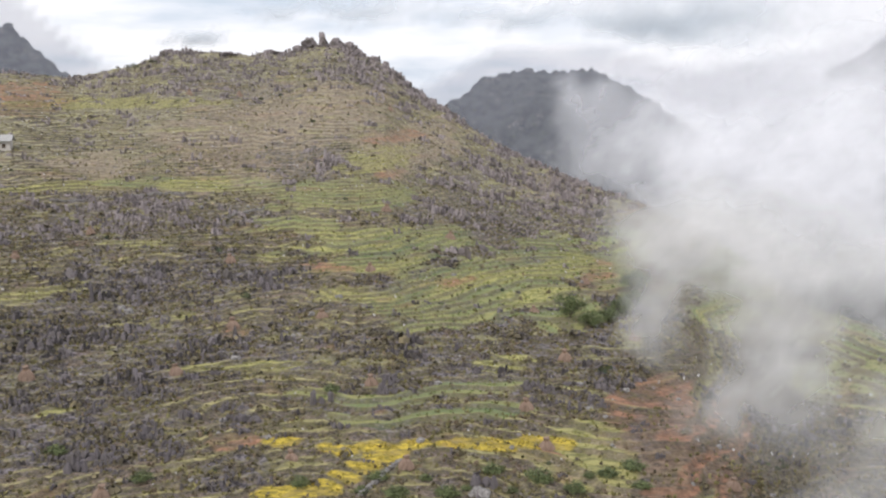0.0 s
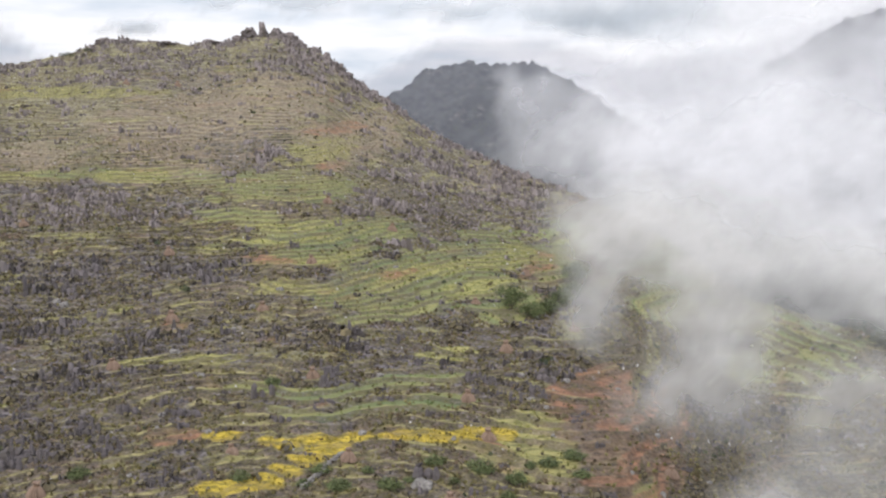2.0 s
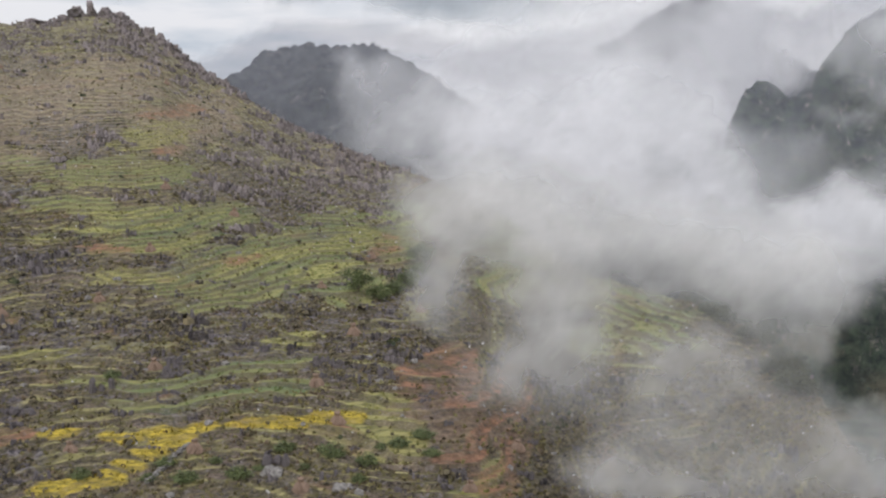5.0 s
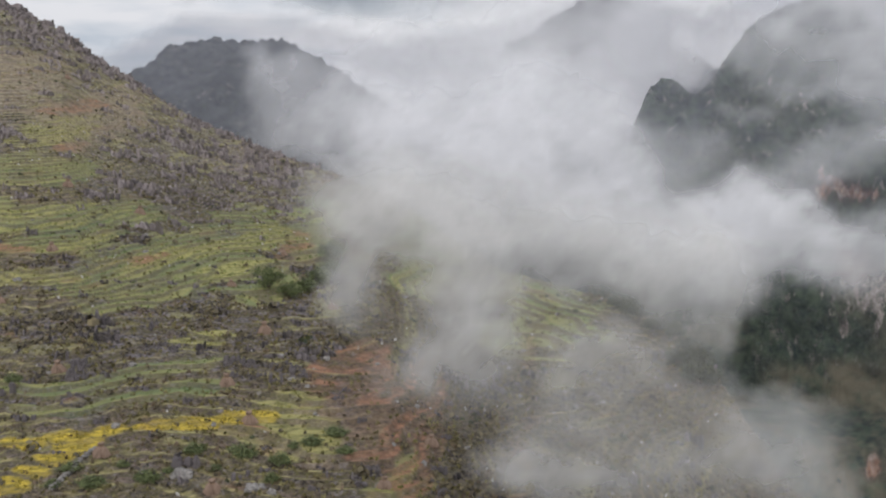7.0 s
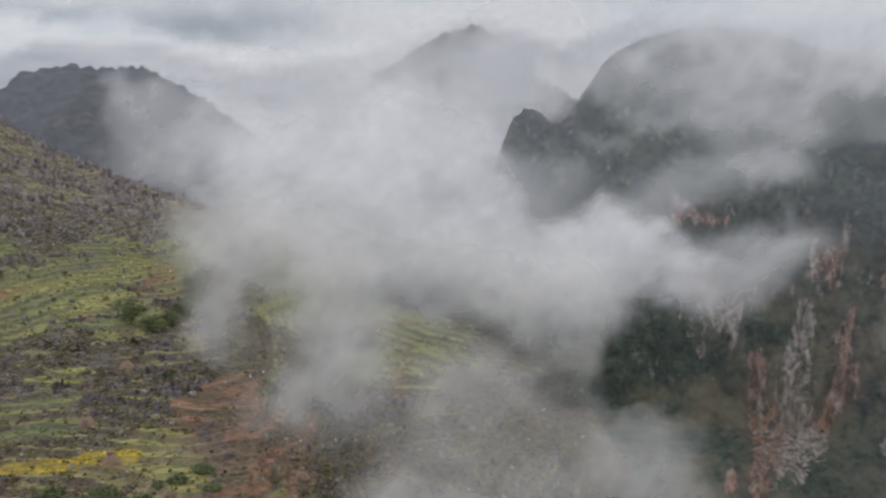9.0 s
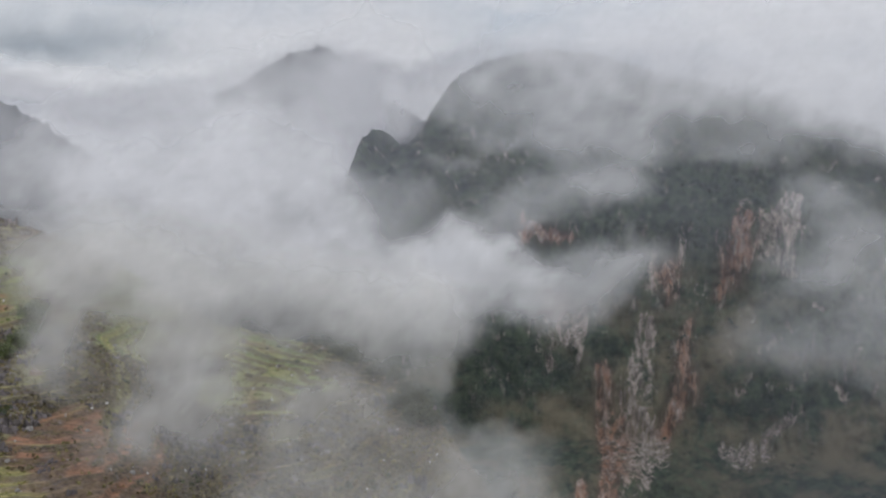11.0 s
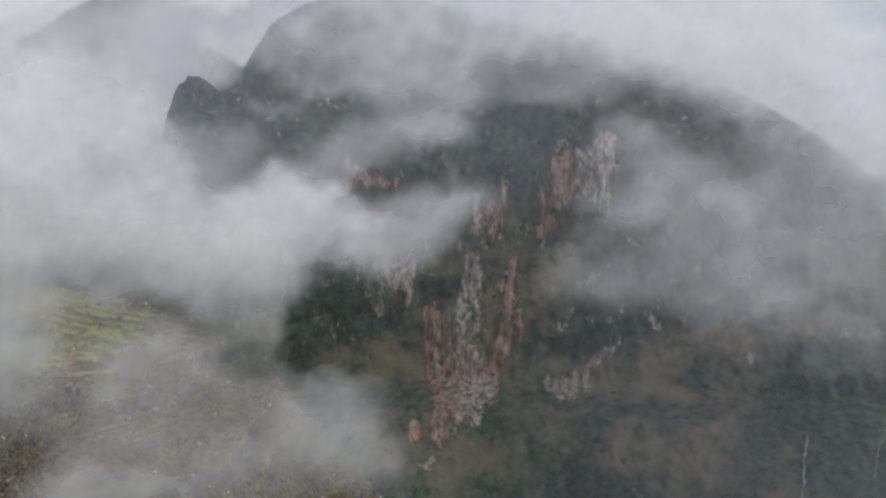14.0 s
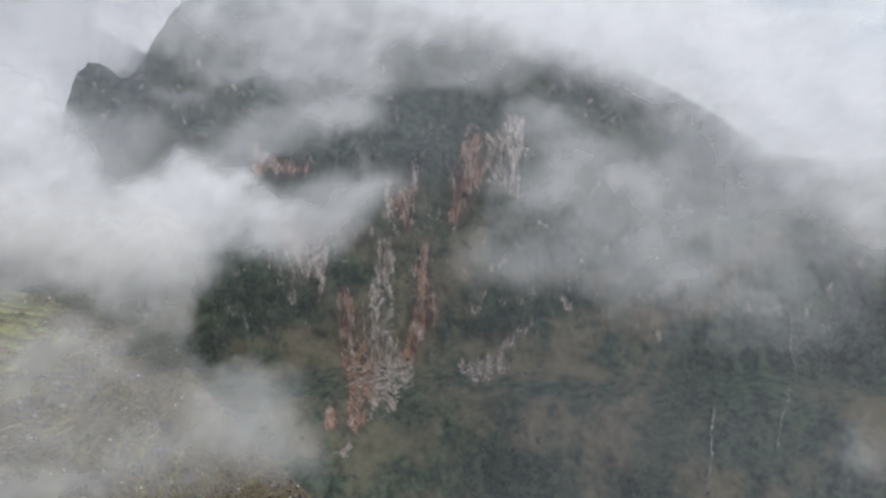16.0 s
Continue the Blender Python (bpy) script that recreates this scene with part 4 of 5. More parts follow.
tree = build_tree("tree", 11, 4.4, 3.4, 1700, M_LEAF, "leafy green tree between the terraced fields", "tree", True, "trees on the hillside")
TREES = [(25.9, 176.3), (32.9, 184.7), (38.7, 202.2), (23.0, 180.8), (29.4, 179.5), (36.3, 191.9)]
spread_out(tree, TREES, 0.55, 0.9)
shrub = build_tree("shrub", 23, 2.3, 2.0, 900, M_LEAF, "rounded green shrub on a terrace edge", "shrub", True, "shrubs on the hillside")
SHRUBS = [(-18.0, 120.9), (-16.6, 144.9), (-6.0, 117.7), (2.9, 119.0), (11.9, 119.4), (23.5, 122.4), (-10.1, 118.5), (-2.3, 121.3), (5.9, 122.8), (0.2, 118.1), (8.0, 118.4), (15.7, 117.1), (20.0, 120.5), (-8.2, 121.6), (-37.7, 121.4), (-49.8, 126.1), (11.7, 120.9), (17.8, 120.4), (14.1, 113.7), (23.6, 117.4)]
spread_out(shrub, SHRUBS, 0.4, 1.05, (0.5, 0.85))
thicket = build_tree("bush", 31, 3.0, 2.6, 1300, M_BUSH, "dense dark bush on the brink of the slope", "bush", True, "bushes along the brink")
BRINK = [(91.8, 163.3), (92.5, 159.1), (91.6, 152.5), (90.9, 147.6), (92.8, 176.7), (89.9, 143.0), (92.6, 171.6), (92.2, 180.6), (87.9, 149.1), (87.0, 142.8)]
spread_out(thicket, BRINK, 0.8, 1.3)
lone = build_tree("small_tree", 41, 4.0, 2.2, 350, M_BUSH, "sparse small tree on the skyline", "tree", group="trees on the skyline")
spread_out(lone, [(-118.0, 398.0), (-121.0, 401.0), (-112.5, 404.0)], 0.7, 1.1)


def rock_tower(seed, height, width):
    """A weathered block of limestone: leaning slabs split by clefts."""
    g = random.Random(seed)
    bm = bmesh.new()
    for j in range(5):
        sub = bmesh.new()
        bmesh.ops.create_icosphere(sub, subdivisions=3, radius=1.0)
        o = Vector((seed * 7.1 + j * 3.7, seed * 3.3, j * 2.0))
        h = height * (1.0 if j == 0 else g.uniform(0.35, 0.8))
        w = width * (0.5 if j == 0 else g.uniform(0.35, 0.6))
        dx, dy = (0, 0) if j == 0 else (g.uniform(-0.5, 0.5) * width, g.uniform(-0.3, 0.3) * width)
        for v in sub.verts:
            p = v.co.copy()
            flat = max(abs(p.x), abs(p.y), 0.45)
            q = Vector((p.x * 1.6, p.y * 1.6, p.z * 1.1)) + o
            k = 1 + 0.5 * noise.noise(q) + 0.25 * noise.noise(q * 2.7) + 0.12 * noise.noise(q * 6)
            up = p.z * 0.5 + 0.5
            v.co = Vector((p.x / flat * 0.7 * k * w * (1.15 - 0.35 * up) + dx, p.y / flat * 0.7 * k * w * (1.15 - 0.35 * up) + dy, up * h * (1 + 0.18 * noise.noise(q * 1.7))))
        me = bpy.data.meshes.new("slab")
        sub.to_mesh(me)
        sub.free()
        bm.from_mesh(me)
        bpy.data.meshes.remove(me)
    me = bpy.data.meshes.new("rock_tower")
    bm.to_mesh(me)
    bm.free()
    return thing("rock_pinnacle", me, M_ROCK_HAZED, "weathered grey limestone pinnacle on the hilltop", "rock", group="pinnacles on the hilltop")


CRAGS = [(-6.5, 6.6, 3.6), (-7.2, 5.0, 4.6), (-5.75, 4.6, 4.4), (-7.9, 3.4, 5.0), (-5.1, 3.6, 4.5), (-4.5, 3.8, 4.0), (-3.7, 3.4, 4.0), (-3.1, 3.6, 4.0), (-2.3, 4.2, 2.6), (-1.9, 3.2, 3.0),
         (-1.0, 3.0, 2.5), (0.3, 2.8, 2.5), (1.2, 3.4, 2.0), (2.2, 2.6, 2.2), (-14.7, 2.6, 6.0), (-13.8, 2.2, 5.0), (-11.6, 2.0, 6.0), (-9.4, 2.6, 6.0), (-8.7, 2.2, 5.0)]
for k, (az, h, w) in enumerate(CRAGS):
    r = float(ridge_at(az)[1]) - 3
    x, y = r * math.sin(radians(az)), r * math.cos(radians(az))
    rock_tower(k + 1, h, w).matrix_basis = pose(x, y, on_hill(x, y) - 1.2, random.uniform(-6, 6), random.uniform(-6, 6), 40 * k)
# ---- walls, boulders, a farmhouse, gullies ---------------------------------
def stone_mesh(seed):
    bm = bmesh.new()
    bmesh.ops.create_icosphere(bm, subdivisions=1, radius=0.5)
    g = random.Random(seed)
    for v in bm.verts:
        k = max(abs(v.co.x), abs(v.co.y), abs(v.co.z)) / 0.5
        v.co = v.co / (0.55 + 0.45 * k) * g.uniform(0.85, 1.12)
        v.co.z *= 0.72
    me = bpy.data.meshes.new("stone")
    bm.to_mesh(me)
    bm.free()
    me.materials.append(M_WALL)
    return me


M_WALL = two_tone("dry_wall_limestone", (0.10, 0.095, 0.09), (0.36, 0.34, 0.32), 2.4, 0.9, (1, 1, 1), 0.7, 0.05)
STONES = [stone_mesh(s) for s in range(6)]


def build_wall(points, label):
    """A knee-high dry-stone wall along a line on the hill, stone by stone."""
    x0, y0 = points[0]
    z0 = on_hill(x0, y0)
    root = empty("dry_stone_wall", x0, y0, z0, label, "stone wall", "dry-stone walls on the slope")
    pts = [Vector(p) for p in points]
    for a, b in zip(pts[:-1], pts[1:]):
        n = max(2, int((b - a).length / 0.48))
        for i in range(n):
            p = a.lerp(b, i / n)
            z = on_hill(p.x, p.y) - z0
            for course in range(2):
                st = new("stone", random.choice(STONES))
                st.parent = root
                s = random.uniform(0.45, 0.68) * (1 - 0.12 * course)
                st.matrix_basis = pose(p.x - x0 + random.uniform(-0.1, 0.1), p.y - y0 + random.uniform(-0.1, 0.1), z + 0.12 + course * 0.33, random.uniform(-12, 12), random.uniform(-12, 12),
                                       random.uniform(0, 360)) @ Matrix.Diagonal((s * 1.2, s, s, 1))


build_wall([(-90.0, 233.6), (-81.3, 238.6), (-70.7, 238.5), (-59.4, 236.0)], "low grey dry-stone wall between terraces")
build_wall([(-47.6, 222.8), (-43.7, 228.5), (-40.4, 231.7)], "short grey dry-stone wall on the slope")
build_wall([(-10.1, 117.9), (-8.5, 120.5), (-6.9, 123.1), (-5.2, 125.4)], "dry-stone wall beside the yellow field")

BOULDER_SPOTS = [(11.7, 112.5), (12.8, 112.8), (13.8, 111.3), (3.4, 118.2), (4.0, 118.6), (-56.2, 174.9), (-54.6, 173.8), (4.6, 117.7), (-32.8, 156.0), (-18.7, 179.7), (-0.9, 148.0)]


def boulder_mesh(seed):
    bm = bmesh.new()
    bmesh.ops.create_icosphere(bm, subdivisions=3, radius=0.6)
    o = Vector((seed * 5.3, 1.7, seed))
    for v in bm.verts:
        q = v.co * 2.2 + o
        v.co *= 1 + 0.45 * noise.noise(q) + 0.2 * noise.noise(q * 2.6) + 0.1 * noise.noise(q * 6)
        v.co.z = v.co.z * 0.8 + 0.25
    me = bpy.data.meshes.new("boulder")
    bm.to_mesh(me)
    bm.free()
    return me


PALE_BOULDERS = [boulder_mesh(s) for s in range(5)]
for me in PALE_BOULDERS:
    me.materials.append(M_WALL)
spots = list(BOULDER_SPOTS)
while len(spots) < 90:
    a, r = random.uniform(-24, 30), random.uniform(108, 260)
    if r < float(ridge_at(a)[1]) - 5:
        spots.append((r * math.sin(radians(a)), r * math.cos(radians(a))))
for k, (x, y) in enumerate(spots):
    s = random.uniform(0.9, 1.5) if k < 11 else random.uniform(0.5, 1.0)
    ob = tagged(new("boulder", PALE_BOULDERS[k % 5]), "pale grey limestone boulder on the grassy slope", "boulder", "boulders on the slope")
    ob.matrix_basis = pose(x, y, on_hill(x, y) - 0.15, 0, 0, random.uniform(0, 360)) @ Matrix.Diagonal((s, s * random.uniform(0.7, 1.2), s * random.uniform(0.7, 1.1), 1))


def box(bm, x0, x1, y0, y1, z0, z1):
    bmesh.ops.create_cube(bm, size=1, matrix=Matrix.Translation(((x0 + x1) / 2, (y0 + y1) / 2, (z0 + z1) / 2)) @ Matrix.Diagonal((x1 - x0, y1 - y0, z1 - z0, 1)))


M_PLASTER = two_tone("weathered_plaster", (0.36, 0.33, 0.29), (0.60, 0.57, 0.52), 1.5)
M_ROOF = two_tone("grey_fibre_cement", (0.24, 0.235, 0.23), (0.50, 0.49, 0.47), 1.2, 0.85, (1, 6, 1))
M_TIMBER = two_tone("dark_timber", (0.05, 0.035, 0.025), (0.14, 0.10, 0.07), 4.0)


def build_house(x, y, turn):
    root = empty("farmhouse", x, y, on_hill(x, y) - 0.5, "small farmhouse with a grey roof on the hillside", "house")
    w, d, h = 8.0, 5.0, 2.7
    for name, b in (("wall", (-w / 2, w / 2, -d / 2, -d / 2 + 0.25, -0.8, h)), ("wall", (-w / 2, w / 2, d / 2 - 0.25, d / 2, -0.8, h)),
                    ("wall", (-w / 2, -w / 2 + 0.25, -d / 2 + 0.25, d / 2 - 0.25, -0.8, h)), ("wall", (w / 2 - 0.25, w / 2, -d / 2 + 0.25, d / 2 - 0.25, -0.8, h))):
        bm = bmesh.new()
        box(bm, *b)
        part(name, bm, M_PLASTER, root)
    for side in (-1, 1):
        bm = bmesh.new()
        vs = [bm.verts.new((sx * (w / 2 + 0.6), side * yy, zz)) for yy, zz in ((d / 2 + 0.8, h - 0.25), (0.0, h + 1.35)) for sx in (-1, 1)]
        bm.faces.new((vs[0], vs[1], vs[3], vs[2]))
        ret = bmesh.ops.extrude_face_region(bm, geom=bm.faces[:])
        for v in ret["geom"]:
            if isinstance(v, bmesh.types.BMVert):
                v.co.z += 0.12
        part("roof_slope", bm, M_ROOF, root)
        bm = bmesh.new()
        tri = [bm.verts.new((side * (w / 2 - 0.05), yy, zz)) for yy, zz in ((-d / 2, h), (d / 2, h), (0, h + 1.3))]
        tri += [bm.verts.new((side * (w / 2 - 0.22), yy, zz)) for yy, zz in ((-d / 2, h), (d / 2, h), (0, h + 1.3))]
        bm.faces.new(tri[:3])
        bm.faces.new(tri[3:])
        for i in range(3):
            bm.faces.new((tri[i], tri[(i + 1) % 3], tri[3 + (i + 1) % 3], tri[3 + i]))
        part("gable", bm, M_PLASTER, root)
    def panel(name, b, parent, label=""):
        bm = bmesh.new()
        box(bm, *b)
        return part(name, bm, M_TIMBER, parent, label)

    front = -d / 2
    door = panel("door", (-0.5, 0.5, front - 0.04, front - 0.003, 0.0, 2.0), root, "dark wooden door")
    panel("latch", (0.32, 0.42, front - 0.09, front - 0.04, 0.95, 1.0), door)
    for cx in (-2.4, 2.4):
        window = panel("window", (cx - 0.45, cx + 0.45, front - 0.03, front - 0.003, 0.9, 1.8), root, "small dark shuttered window")
        for sx in (-1, 1):
            panel("shutter", (cx + sx * 0.24 - 0.21, cx + sx * 0.24 + 0.21, front - 0.08, front - 0.03, 0.93, 1.77), window)
        panel("sill", (cx - 0.55, cx + 0.55, front - 0.14, front - 0.003, 0.8, 0.897), window)
    root.rotation_euler = (0, 0, radians(turn))


build_house(-118.2, 271.0, 15)

M_FOAM = two_tone("wet_pale_rock", (0.08, 0.085, 0.07), (0.42, 0.40, 0.35), 0.35, 0.6, (1, 1, 0.2))


def build_gully(points, width):
    """A narrow pale chute down the gorge side, lying on its surface."""
    ob, gx, gy, gz, keep = gorge_side
    ga, ge = np.degrees(np.arctan2(gx, gy)), np.degrees(np.arctan2(gz - EYE_Z, np.hypot(gx, gy)))
    a0, e0 = np.array([p[0] for p in points]), np.array([p[1] for p in points])
    t = np.linspace(0, 1, 46)
    aa = np.interp(t, np.linspace(0, 1, len(a0)), a0) + 0.05 * np.sin(t * 11 + a0[0]) + 0.03 * np.sin(t * 29) + 0.02 * np.sin(t * 57)
    ee = np.interp(t, np.linspace(0, 1, len(e0)), e0)
    rows, gap = [], []
    for k, (a, e) in enumerate(zip(aa, ee)):
        i = int(np.argmin((ga - a) ** 2 + (ge - e) ** 2))
        r = math.hypot(gx.ravel()[i], gy.ravel()[i]) - 4.0
        w = width * (1.9 * max(0.0, -0.22 + float(vnoise(np.array([k * 0.7]), np.array([a]), 3)[0]))) * (0.2 if k in (0, 45) else 1)
        c = Vector((r * math.sin(radians(a)), r * math.cos(radians(a)), r * math.tan(radians(e)) + EYE_Z))
        side = Vector((math.cos(radians(a)), -math.sin(radians(a)), 0)) * w / 2
        out = Vector((-math.sin(radians(a)), -math.cos(radians(a)), 0)) * 0.8
        rows.append((c - side, c + out, c + side))
    v = [tuple(p) for row in rows for p in row]
    f = []
    for k in range(len(rows) - 1):
        for j in range(2):
            i = k * 3 + j
            f.append((i, i + 1, i + 4, i + 3))
    me = mesh_of("gully", np.array(v), np.array(f))
    thing("rock_gully", me, M_FOAM, "narrow pale rock chute down the wooded gorge side", "gully", group="gullies down the gorge side")


build_gully([(63.22, -18.94), (63.23, -20.07), (63.19, -21.27), (63.16, -23.63)], 1.7)
build_gully([(67.02, -12.58), (67.20, -14.97), (67.44, -16.59)], 0.9)
build_gully([(67.33, -17.34), (67.05, -18.85), (66.68, -20.94)], 1.1)
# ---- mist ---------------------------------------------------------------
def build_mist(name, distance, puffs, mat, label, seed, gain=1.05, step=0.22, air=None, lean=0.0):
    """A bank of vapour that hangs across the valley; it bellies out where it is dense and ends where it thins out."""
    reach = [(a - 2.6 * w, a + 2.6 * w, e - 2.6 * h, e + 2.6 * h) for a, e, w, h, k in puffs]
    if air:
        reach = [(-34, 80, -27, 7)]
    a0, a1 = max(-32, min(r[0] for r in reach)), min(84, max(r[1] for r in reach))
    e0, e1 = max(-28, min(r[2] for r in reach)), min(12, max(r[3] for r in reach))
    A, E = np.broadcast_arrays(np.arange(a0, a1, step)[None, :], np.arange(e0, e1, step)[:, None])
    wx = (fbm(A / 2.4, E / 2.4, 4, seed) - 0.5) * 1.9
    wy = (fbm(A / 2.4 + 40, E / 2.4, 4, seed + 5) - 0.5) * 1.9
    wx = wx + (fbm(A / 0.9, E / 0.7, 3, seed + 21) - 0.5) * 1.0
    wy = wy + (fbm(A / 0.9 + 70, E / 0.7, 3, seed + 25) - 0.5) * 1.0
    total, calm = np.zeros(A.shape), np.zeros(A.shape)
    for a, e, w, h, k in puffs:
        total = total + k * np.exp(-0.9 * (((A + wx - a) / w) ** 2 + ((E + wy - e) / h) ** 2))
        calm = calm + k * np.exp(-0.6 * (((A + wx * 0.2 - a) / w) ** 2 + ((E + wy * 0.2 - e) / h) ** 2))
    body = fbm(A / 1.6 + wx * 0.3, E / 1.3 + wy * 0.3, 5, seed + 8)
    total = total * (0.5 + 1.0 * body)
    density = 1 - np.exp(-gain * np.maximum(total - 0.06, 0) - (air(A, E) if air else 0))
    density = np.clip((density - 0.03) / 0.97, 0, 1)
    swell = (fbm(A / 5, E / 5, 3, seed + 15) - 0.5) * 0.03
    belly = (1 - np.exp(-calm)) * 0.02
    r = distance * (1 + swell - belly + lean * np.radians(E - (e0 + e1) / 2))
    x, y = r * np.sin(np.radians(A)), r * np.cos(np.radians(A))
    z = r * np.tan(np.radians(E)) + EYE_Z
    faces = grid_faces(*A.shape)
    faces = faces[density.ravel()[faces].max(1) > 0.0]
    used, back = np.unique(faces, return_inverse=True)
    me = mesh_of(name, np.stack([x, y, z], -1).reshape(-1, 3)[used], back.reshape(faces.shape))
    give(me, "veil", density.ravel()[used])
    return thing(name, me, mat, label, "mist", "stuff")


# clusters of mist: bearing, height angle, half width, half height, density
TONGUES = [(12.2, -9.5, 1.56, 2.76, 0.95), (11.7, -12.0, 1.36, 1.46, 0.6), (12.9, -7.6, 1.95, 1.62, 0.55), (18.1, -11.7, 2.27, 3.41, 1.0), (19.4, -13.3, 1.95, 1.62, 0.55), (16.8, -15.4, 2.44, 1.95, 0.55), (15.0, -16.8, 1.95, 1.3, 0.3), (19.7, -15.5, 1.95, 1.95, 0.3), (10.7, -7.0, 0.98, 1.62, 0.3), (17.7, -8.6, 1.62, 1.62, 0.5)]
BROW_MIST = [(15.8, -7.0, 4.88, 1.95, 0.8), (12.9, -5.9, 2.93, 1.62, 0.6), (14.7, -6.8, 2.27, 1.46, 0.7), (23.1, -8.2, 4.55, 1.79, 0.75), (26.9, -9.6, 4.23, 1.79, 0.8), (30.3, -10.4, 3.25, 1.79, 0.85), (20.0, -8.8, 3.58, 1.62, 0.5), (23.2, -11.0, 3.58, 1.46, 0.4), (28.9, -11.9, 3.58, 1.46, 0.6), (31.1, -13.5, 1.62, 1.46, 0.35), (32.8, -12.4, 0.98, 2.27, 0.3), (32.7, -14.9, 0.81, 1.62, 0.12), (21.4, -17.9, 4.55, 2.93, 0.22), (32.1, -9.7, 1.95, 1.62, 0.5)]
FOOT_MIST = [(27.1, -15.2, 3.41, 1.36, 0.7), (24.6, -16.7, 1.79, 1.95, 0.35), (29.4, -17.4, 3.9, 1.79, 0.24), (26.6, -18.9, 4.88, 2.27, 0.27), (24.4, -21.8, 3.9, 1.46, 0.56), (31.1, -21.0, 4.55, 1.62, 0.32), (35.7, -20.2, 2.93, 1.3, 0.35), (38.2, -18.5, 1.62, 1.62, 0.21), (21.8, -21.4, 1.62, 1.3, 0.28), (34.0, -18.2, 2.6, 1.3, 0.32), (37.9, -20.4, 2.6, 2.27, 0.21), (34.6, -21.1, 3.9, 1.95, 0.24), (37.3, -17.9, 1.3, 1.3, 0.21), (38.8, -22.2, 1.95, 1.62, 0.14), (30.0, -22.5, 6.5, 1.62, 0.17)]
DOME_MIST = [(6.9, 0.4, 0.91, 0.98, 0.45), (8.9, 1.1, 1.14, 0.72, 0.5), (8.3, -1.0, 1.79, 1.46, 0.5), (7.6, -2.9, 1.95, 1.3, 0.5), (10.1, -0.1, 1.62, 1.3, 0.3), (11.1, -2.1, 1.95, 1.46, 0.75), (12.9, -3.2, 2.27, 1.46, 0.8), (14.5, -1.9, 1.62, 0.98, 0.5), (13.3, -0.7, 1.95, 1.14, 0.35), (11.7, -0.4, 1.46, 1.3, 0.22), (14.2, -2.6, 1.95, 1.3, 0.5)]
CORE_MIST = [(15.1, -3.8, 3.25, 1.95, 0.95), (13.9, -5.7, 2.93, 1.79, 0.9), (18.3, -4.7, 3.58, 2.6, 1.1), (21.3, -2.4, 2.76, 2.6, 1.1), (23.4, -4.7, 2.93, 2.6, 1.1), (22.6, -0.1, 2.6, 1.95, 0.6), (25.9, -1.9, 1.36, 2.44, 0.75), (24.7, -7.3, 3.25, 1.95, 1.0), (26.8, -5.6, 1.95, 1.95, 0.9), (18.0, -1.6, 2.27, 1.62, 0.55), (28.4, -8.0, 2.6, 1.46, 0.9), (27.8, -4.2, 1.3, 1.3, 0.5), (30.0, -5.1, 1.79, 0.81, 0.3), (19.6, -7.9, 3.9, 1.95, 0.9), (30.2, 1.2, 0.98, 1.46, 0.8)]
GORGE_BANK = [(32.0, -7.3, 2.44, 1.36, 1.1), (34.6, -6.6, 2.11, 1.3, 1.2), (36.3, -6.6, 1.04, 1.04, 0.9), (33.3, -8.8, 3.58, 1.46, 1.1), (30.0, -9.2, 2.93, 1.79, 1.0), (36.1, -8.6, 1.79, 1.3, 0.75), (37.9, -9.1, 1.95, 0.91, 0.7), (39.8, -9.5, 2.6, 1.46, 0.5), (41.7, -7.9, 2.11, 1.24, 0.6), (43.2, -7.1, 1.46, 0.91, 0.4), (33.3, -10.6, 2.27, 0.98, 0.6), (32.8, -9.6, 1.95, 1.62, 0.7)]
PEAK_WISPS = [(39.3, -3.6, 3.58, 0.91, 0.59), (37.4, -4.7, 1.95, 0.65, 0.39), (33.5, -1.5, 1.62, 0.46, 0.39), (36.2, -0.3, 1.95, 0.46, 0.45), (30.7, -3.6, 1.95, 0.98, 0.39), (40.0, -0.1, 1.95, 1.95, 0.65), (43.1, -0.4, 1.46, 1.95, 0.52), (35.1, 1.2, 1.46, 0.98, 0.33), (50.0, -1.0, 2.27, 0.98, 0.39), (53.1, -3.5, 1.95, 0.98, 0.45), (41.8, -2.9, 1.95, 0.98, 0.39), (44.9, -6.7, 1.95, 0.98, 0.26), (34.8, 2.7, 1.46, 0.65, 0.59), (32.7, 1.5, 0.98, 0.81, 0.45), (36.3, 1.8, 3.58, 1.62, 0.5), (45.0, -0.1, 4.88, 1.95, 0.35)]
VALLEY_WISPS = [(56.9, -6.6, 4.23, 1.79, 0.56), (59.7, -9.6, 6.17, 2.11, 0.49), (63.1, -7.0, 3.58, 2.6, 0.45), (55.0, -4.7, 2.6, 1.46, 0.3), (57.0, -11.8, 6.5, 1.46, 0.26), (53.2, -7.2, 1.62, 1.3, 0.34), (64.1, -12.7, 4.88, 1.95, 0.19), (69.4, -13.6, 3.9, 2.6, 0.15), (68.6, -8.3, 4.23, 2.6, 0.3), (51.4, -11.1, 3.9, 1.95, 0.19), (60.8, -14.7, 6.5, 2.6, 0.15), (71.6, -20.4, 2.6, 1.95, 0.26)]
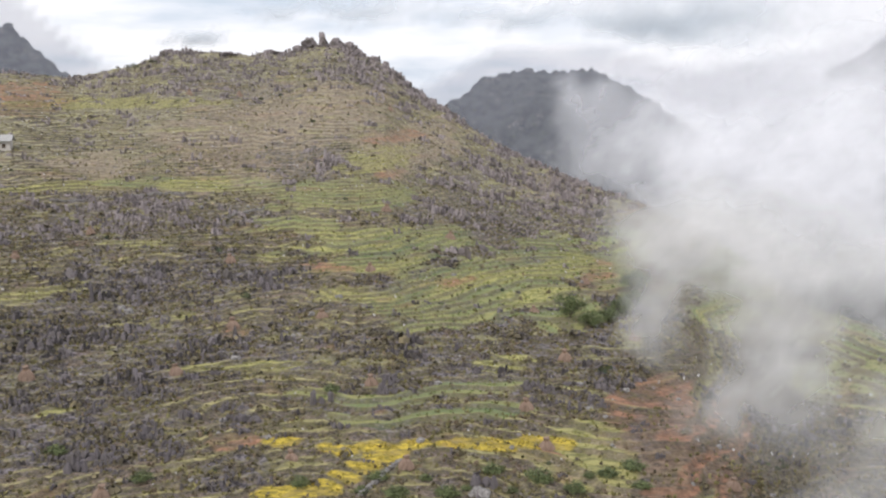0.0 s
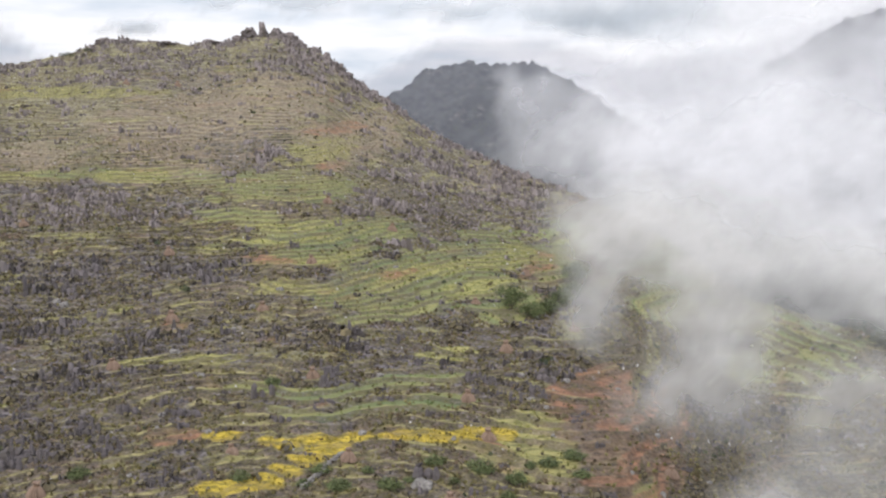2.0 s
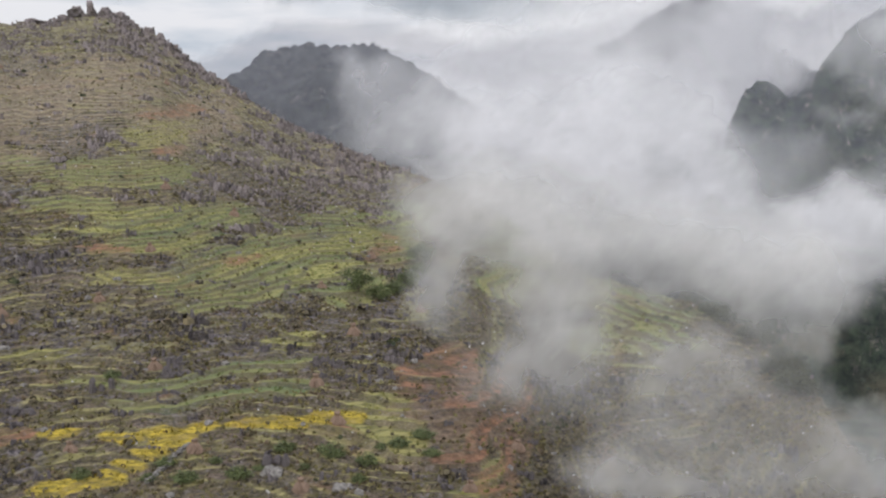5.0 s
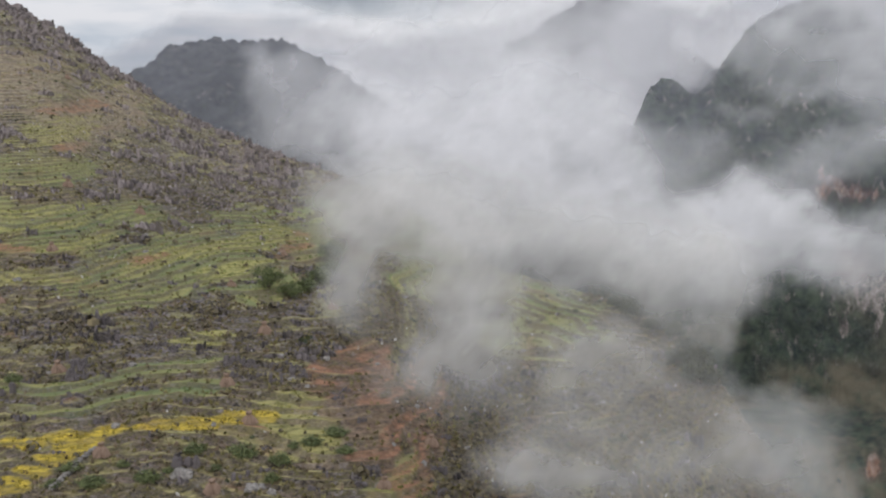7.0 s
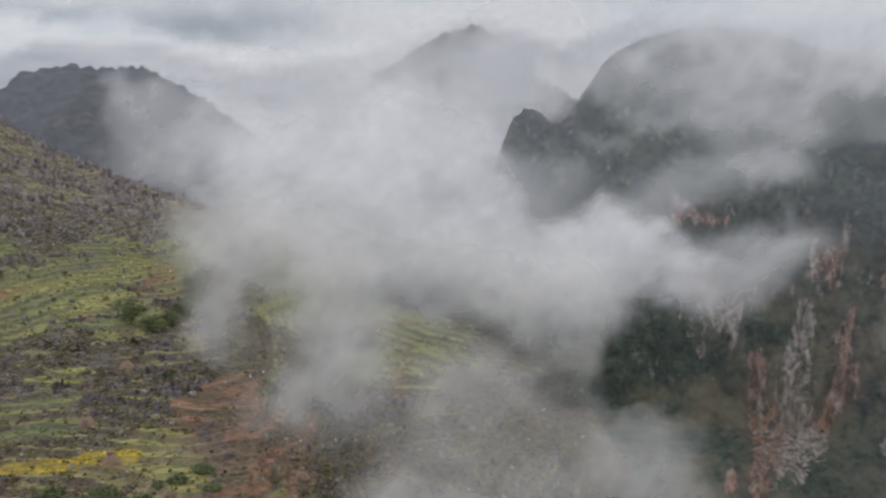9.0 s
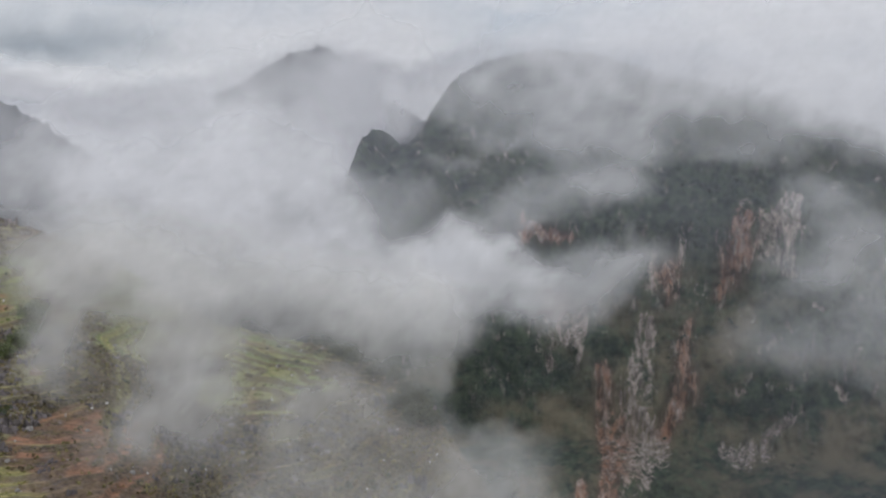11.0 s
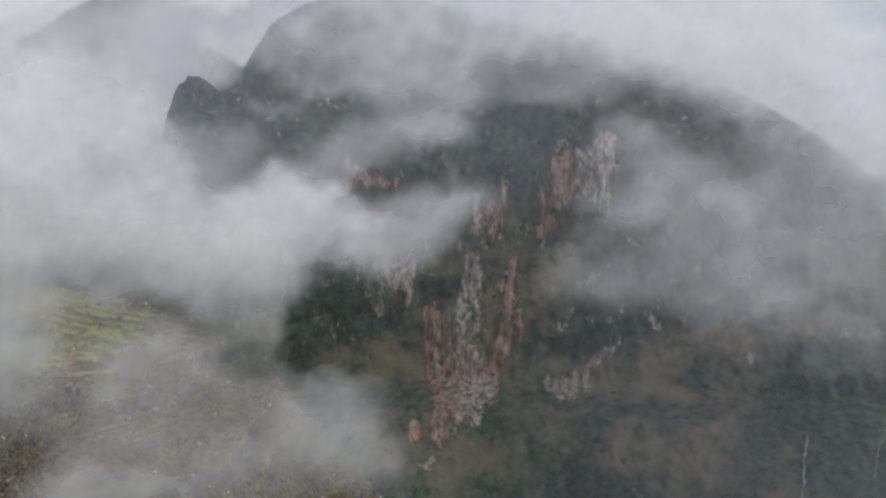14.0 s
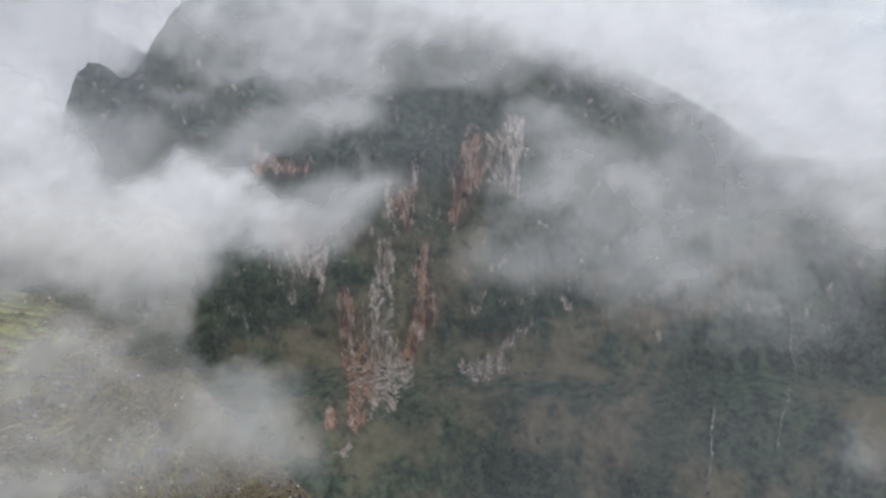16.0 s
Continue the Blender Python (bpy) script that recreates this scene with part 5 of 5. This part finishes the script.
TOP_CLOUD = [(40.6, 3.0, 2.27, 1.62, 0.7), (44.3, 2.7, 2.6, 1.62, 0.9), (48.1, 3.2, 2.6, 1.3, 1.0), (51.1, 2.3, 2.6, 1.46, 1.1), (54.2, 2.0, 2.6, 1.62, 1.2), (57.2, 1.3, 2.93, 1.79, 1.3), (60.2, 0.4, 2.93, 1.79, 1.4), (63.6, -0.8, 2.93, 2.27, 1.6), (66.5, -2.5, 2.93, 2.6, 1.6), (69.5, -4.7, 3.25, 2.6, 1.3), (70.9, -1.3, 3.9, 3.25, 1.5), (41.9, 5.4, 6.5, 1.95, 1.2), (51.1, 5.3, 6.5, 1.95, 1.4), (60.0, 3.4, 6.5, 2.27, 1.6), (37.6, 3.9, 2.6, 1.3, 0.8), (71.3, -8.2, 1.95, 1.95, 0.9), (46.8, 1.4, 1.3, 0.81, 0.3)]
RIM_CLOUD = [(55.7, 0.0, 3.25, 1.14, 0.5), (59.3, -1.1, 2.93, 1.14, 0.55), (62.9, -2.8, 2.6, 1.62, 0.6), (51.2, 0.8, 2.93, 0.98, 0.4)]
FAR_VEIL = [(23.5, 1.4, 4.55, 2.6, 1.2), (20.4, -1.1, 5.2, 2.27, 1.44), (27.8, 1.4, 1.3, 2.93, 2.04), (29.9, 2.9, 1.95, 2.93, 1.8), (14.7, -0.5, 4.55, 2.27, 1.32), (26.8, -1.4, 1.95, 1.95, 1.2), (16.1, -0.1, 2.93, 1.62, 0.72), (13.3, -0.7, 2.27, 1.3, 0.6), (25.6, 4.1, 1.3, 0.98, 0.24), (26.5, 2.7, 1.62, 1.95, 0.72)]


def gorge_air(a, e):
    top = np.interp(a, [-34, -26, -22, -19, -16, -4, 0, 3, 9, 14, 20, 26, 31, 35, 45, 55, 65, 76], [5.0, 6.5, 5.2, 2.6, 0.5, -0.5, 1.2, 2.8, 2.8, 1.5, 2.5, 4.5, 3.0, 4.5, 4.0, 2.0, -1.5, -6.0])
    ridge = np.interp(a, RIDGE[:, 0], RIDGE[:, 1])
    thick = 0.35 + 0.8 * (1 - smooth(14, 22, a)) + 0.6 * smooth(44, 58, a) * (1 - smooth(-12, -6, e)) + 0.25 * smooth(-14, -6, e) + 1.0 * smooth(-11, 0, e) * smooth(22, 30, a)
    return 0.19 * (1 - smooth(0.0, 0.8, e - top)) * thick * (0.8 + 0.5 * fbm(a / 7, e / 4, 3, 640)) * (e > ridge - 1) * np.maximum(smooth(-4, 0, a), a < -15)


for k in range(2):
    build_mist("valley_haze", 545.0 + 20 * k, [], M_HAZE, "blue-grey haze hanging in the gorge", 550 + 40 * k, step=0.5, air=gorge_air)
    build_mist("mist_bank", 93.0 - 4 * k, TONGUES + BROW_MIST + FOOT_MIST, M_VAPOUR, "thin white mist drifting over the terraces", 500, gain=0.56, step=0.3)
    build_mist("mist_bank", 500.0 - 25 * k, DOME_MIST + CORE_MIST + GORGE_BANK + PEAK_WISPS + VALLEY_WISPS + TOP_CLOUD + RIM_CLOUD, M_CLOUD, "white mist filling the gorge", 600, gain=0.56, step=0.3, lean=0.6)
build_mist("cloud_bank", 1180.0, FAR_VEIL, M_CLOUD, "low cloud behind the peaks", 700, lean=0.9)
SKY_CLOUD = [(14.3, 4.7, 5.4, 1.4, 0.9), (10.4, 5.1, 2.5, 0.8, 0.5), (-13.5, 4, 1.7, 0.3, 1), (-5, 5.5, 3.5, 0.5, 0.6), (-8.6, 5.1, 1.3, 0.3, 0.5), (13.3, 4.8, 4.8, 0.7, 0.5), (3, 5, 3.8, 0.6, 0.5), (16.7, 4.7, 2.9, 1, 0.3), (55.5, 3.9, 1.6, 1.6, 0.5), (-30, 8, 6, 2, 0.6), (15, 8, 8, 1.6, 0.6)]
build_mist("grey_cloud", 2300.0, SKY_CLOUD, M_GREY, "soft blue-grey cloud high behind the hills", 800, gain=1.3, step=0.35)
build_mist("cloud_bank", 2000.0, [(20, 4, 4, 2.5, 0.8), (24, 6, 4, 2.5, 1.0), (28, 5, 3.5, 3, 1.4), (32, 5.5, 3, 3, 1.4), (30, 2.5, 3, 2, 1.2)], M_CLOUD, "bright low cloud behind the distant peak", 760, step=0.35, lean=0.9)
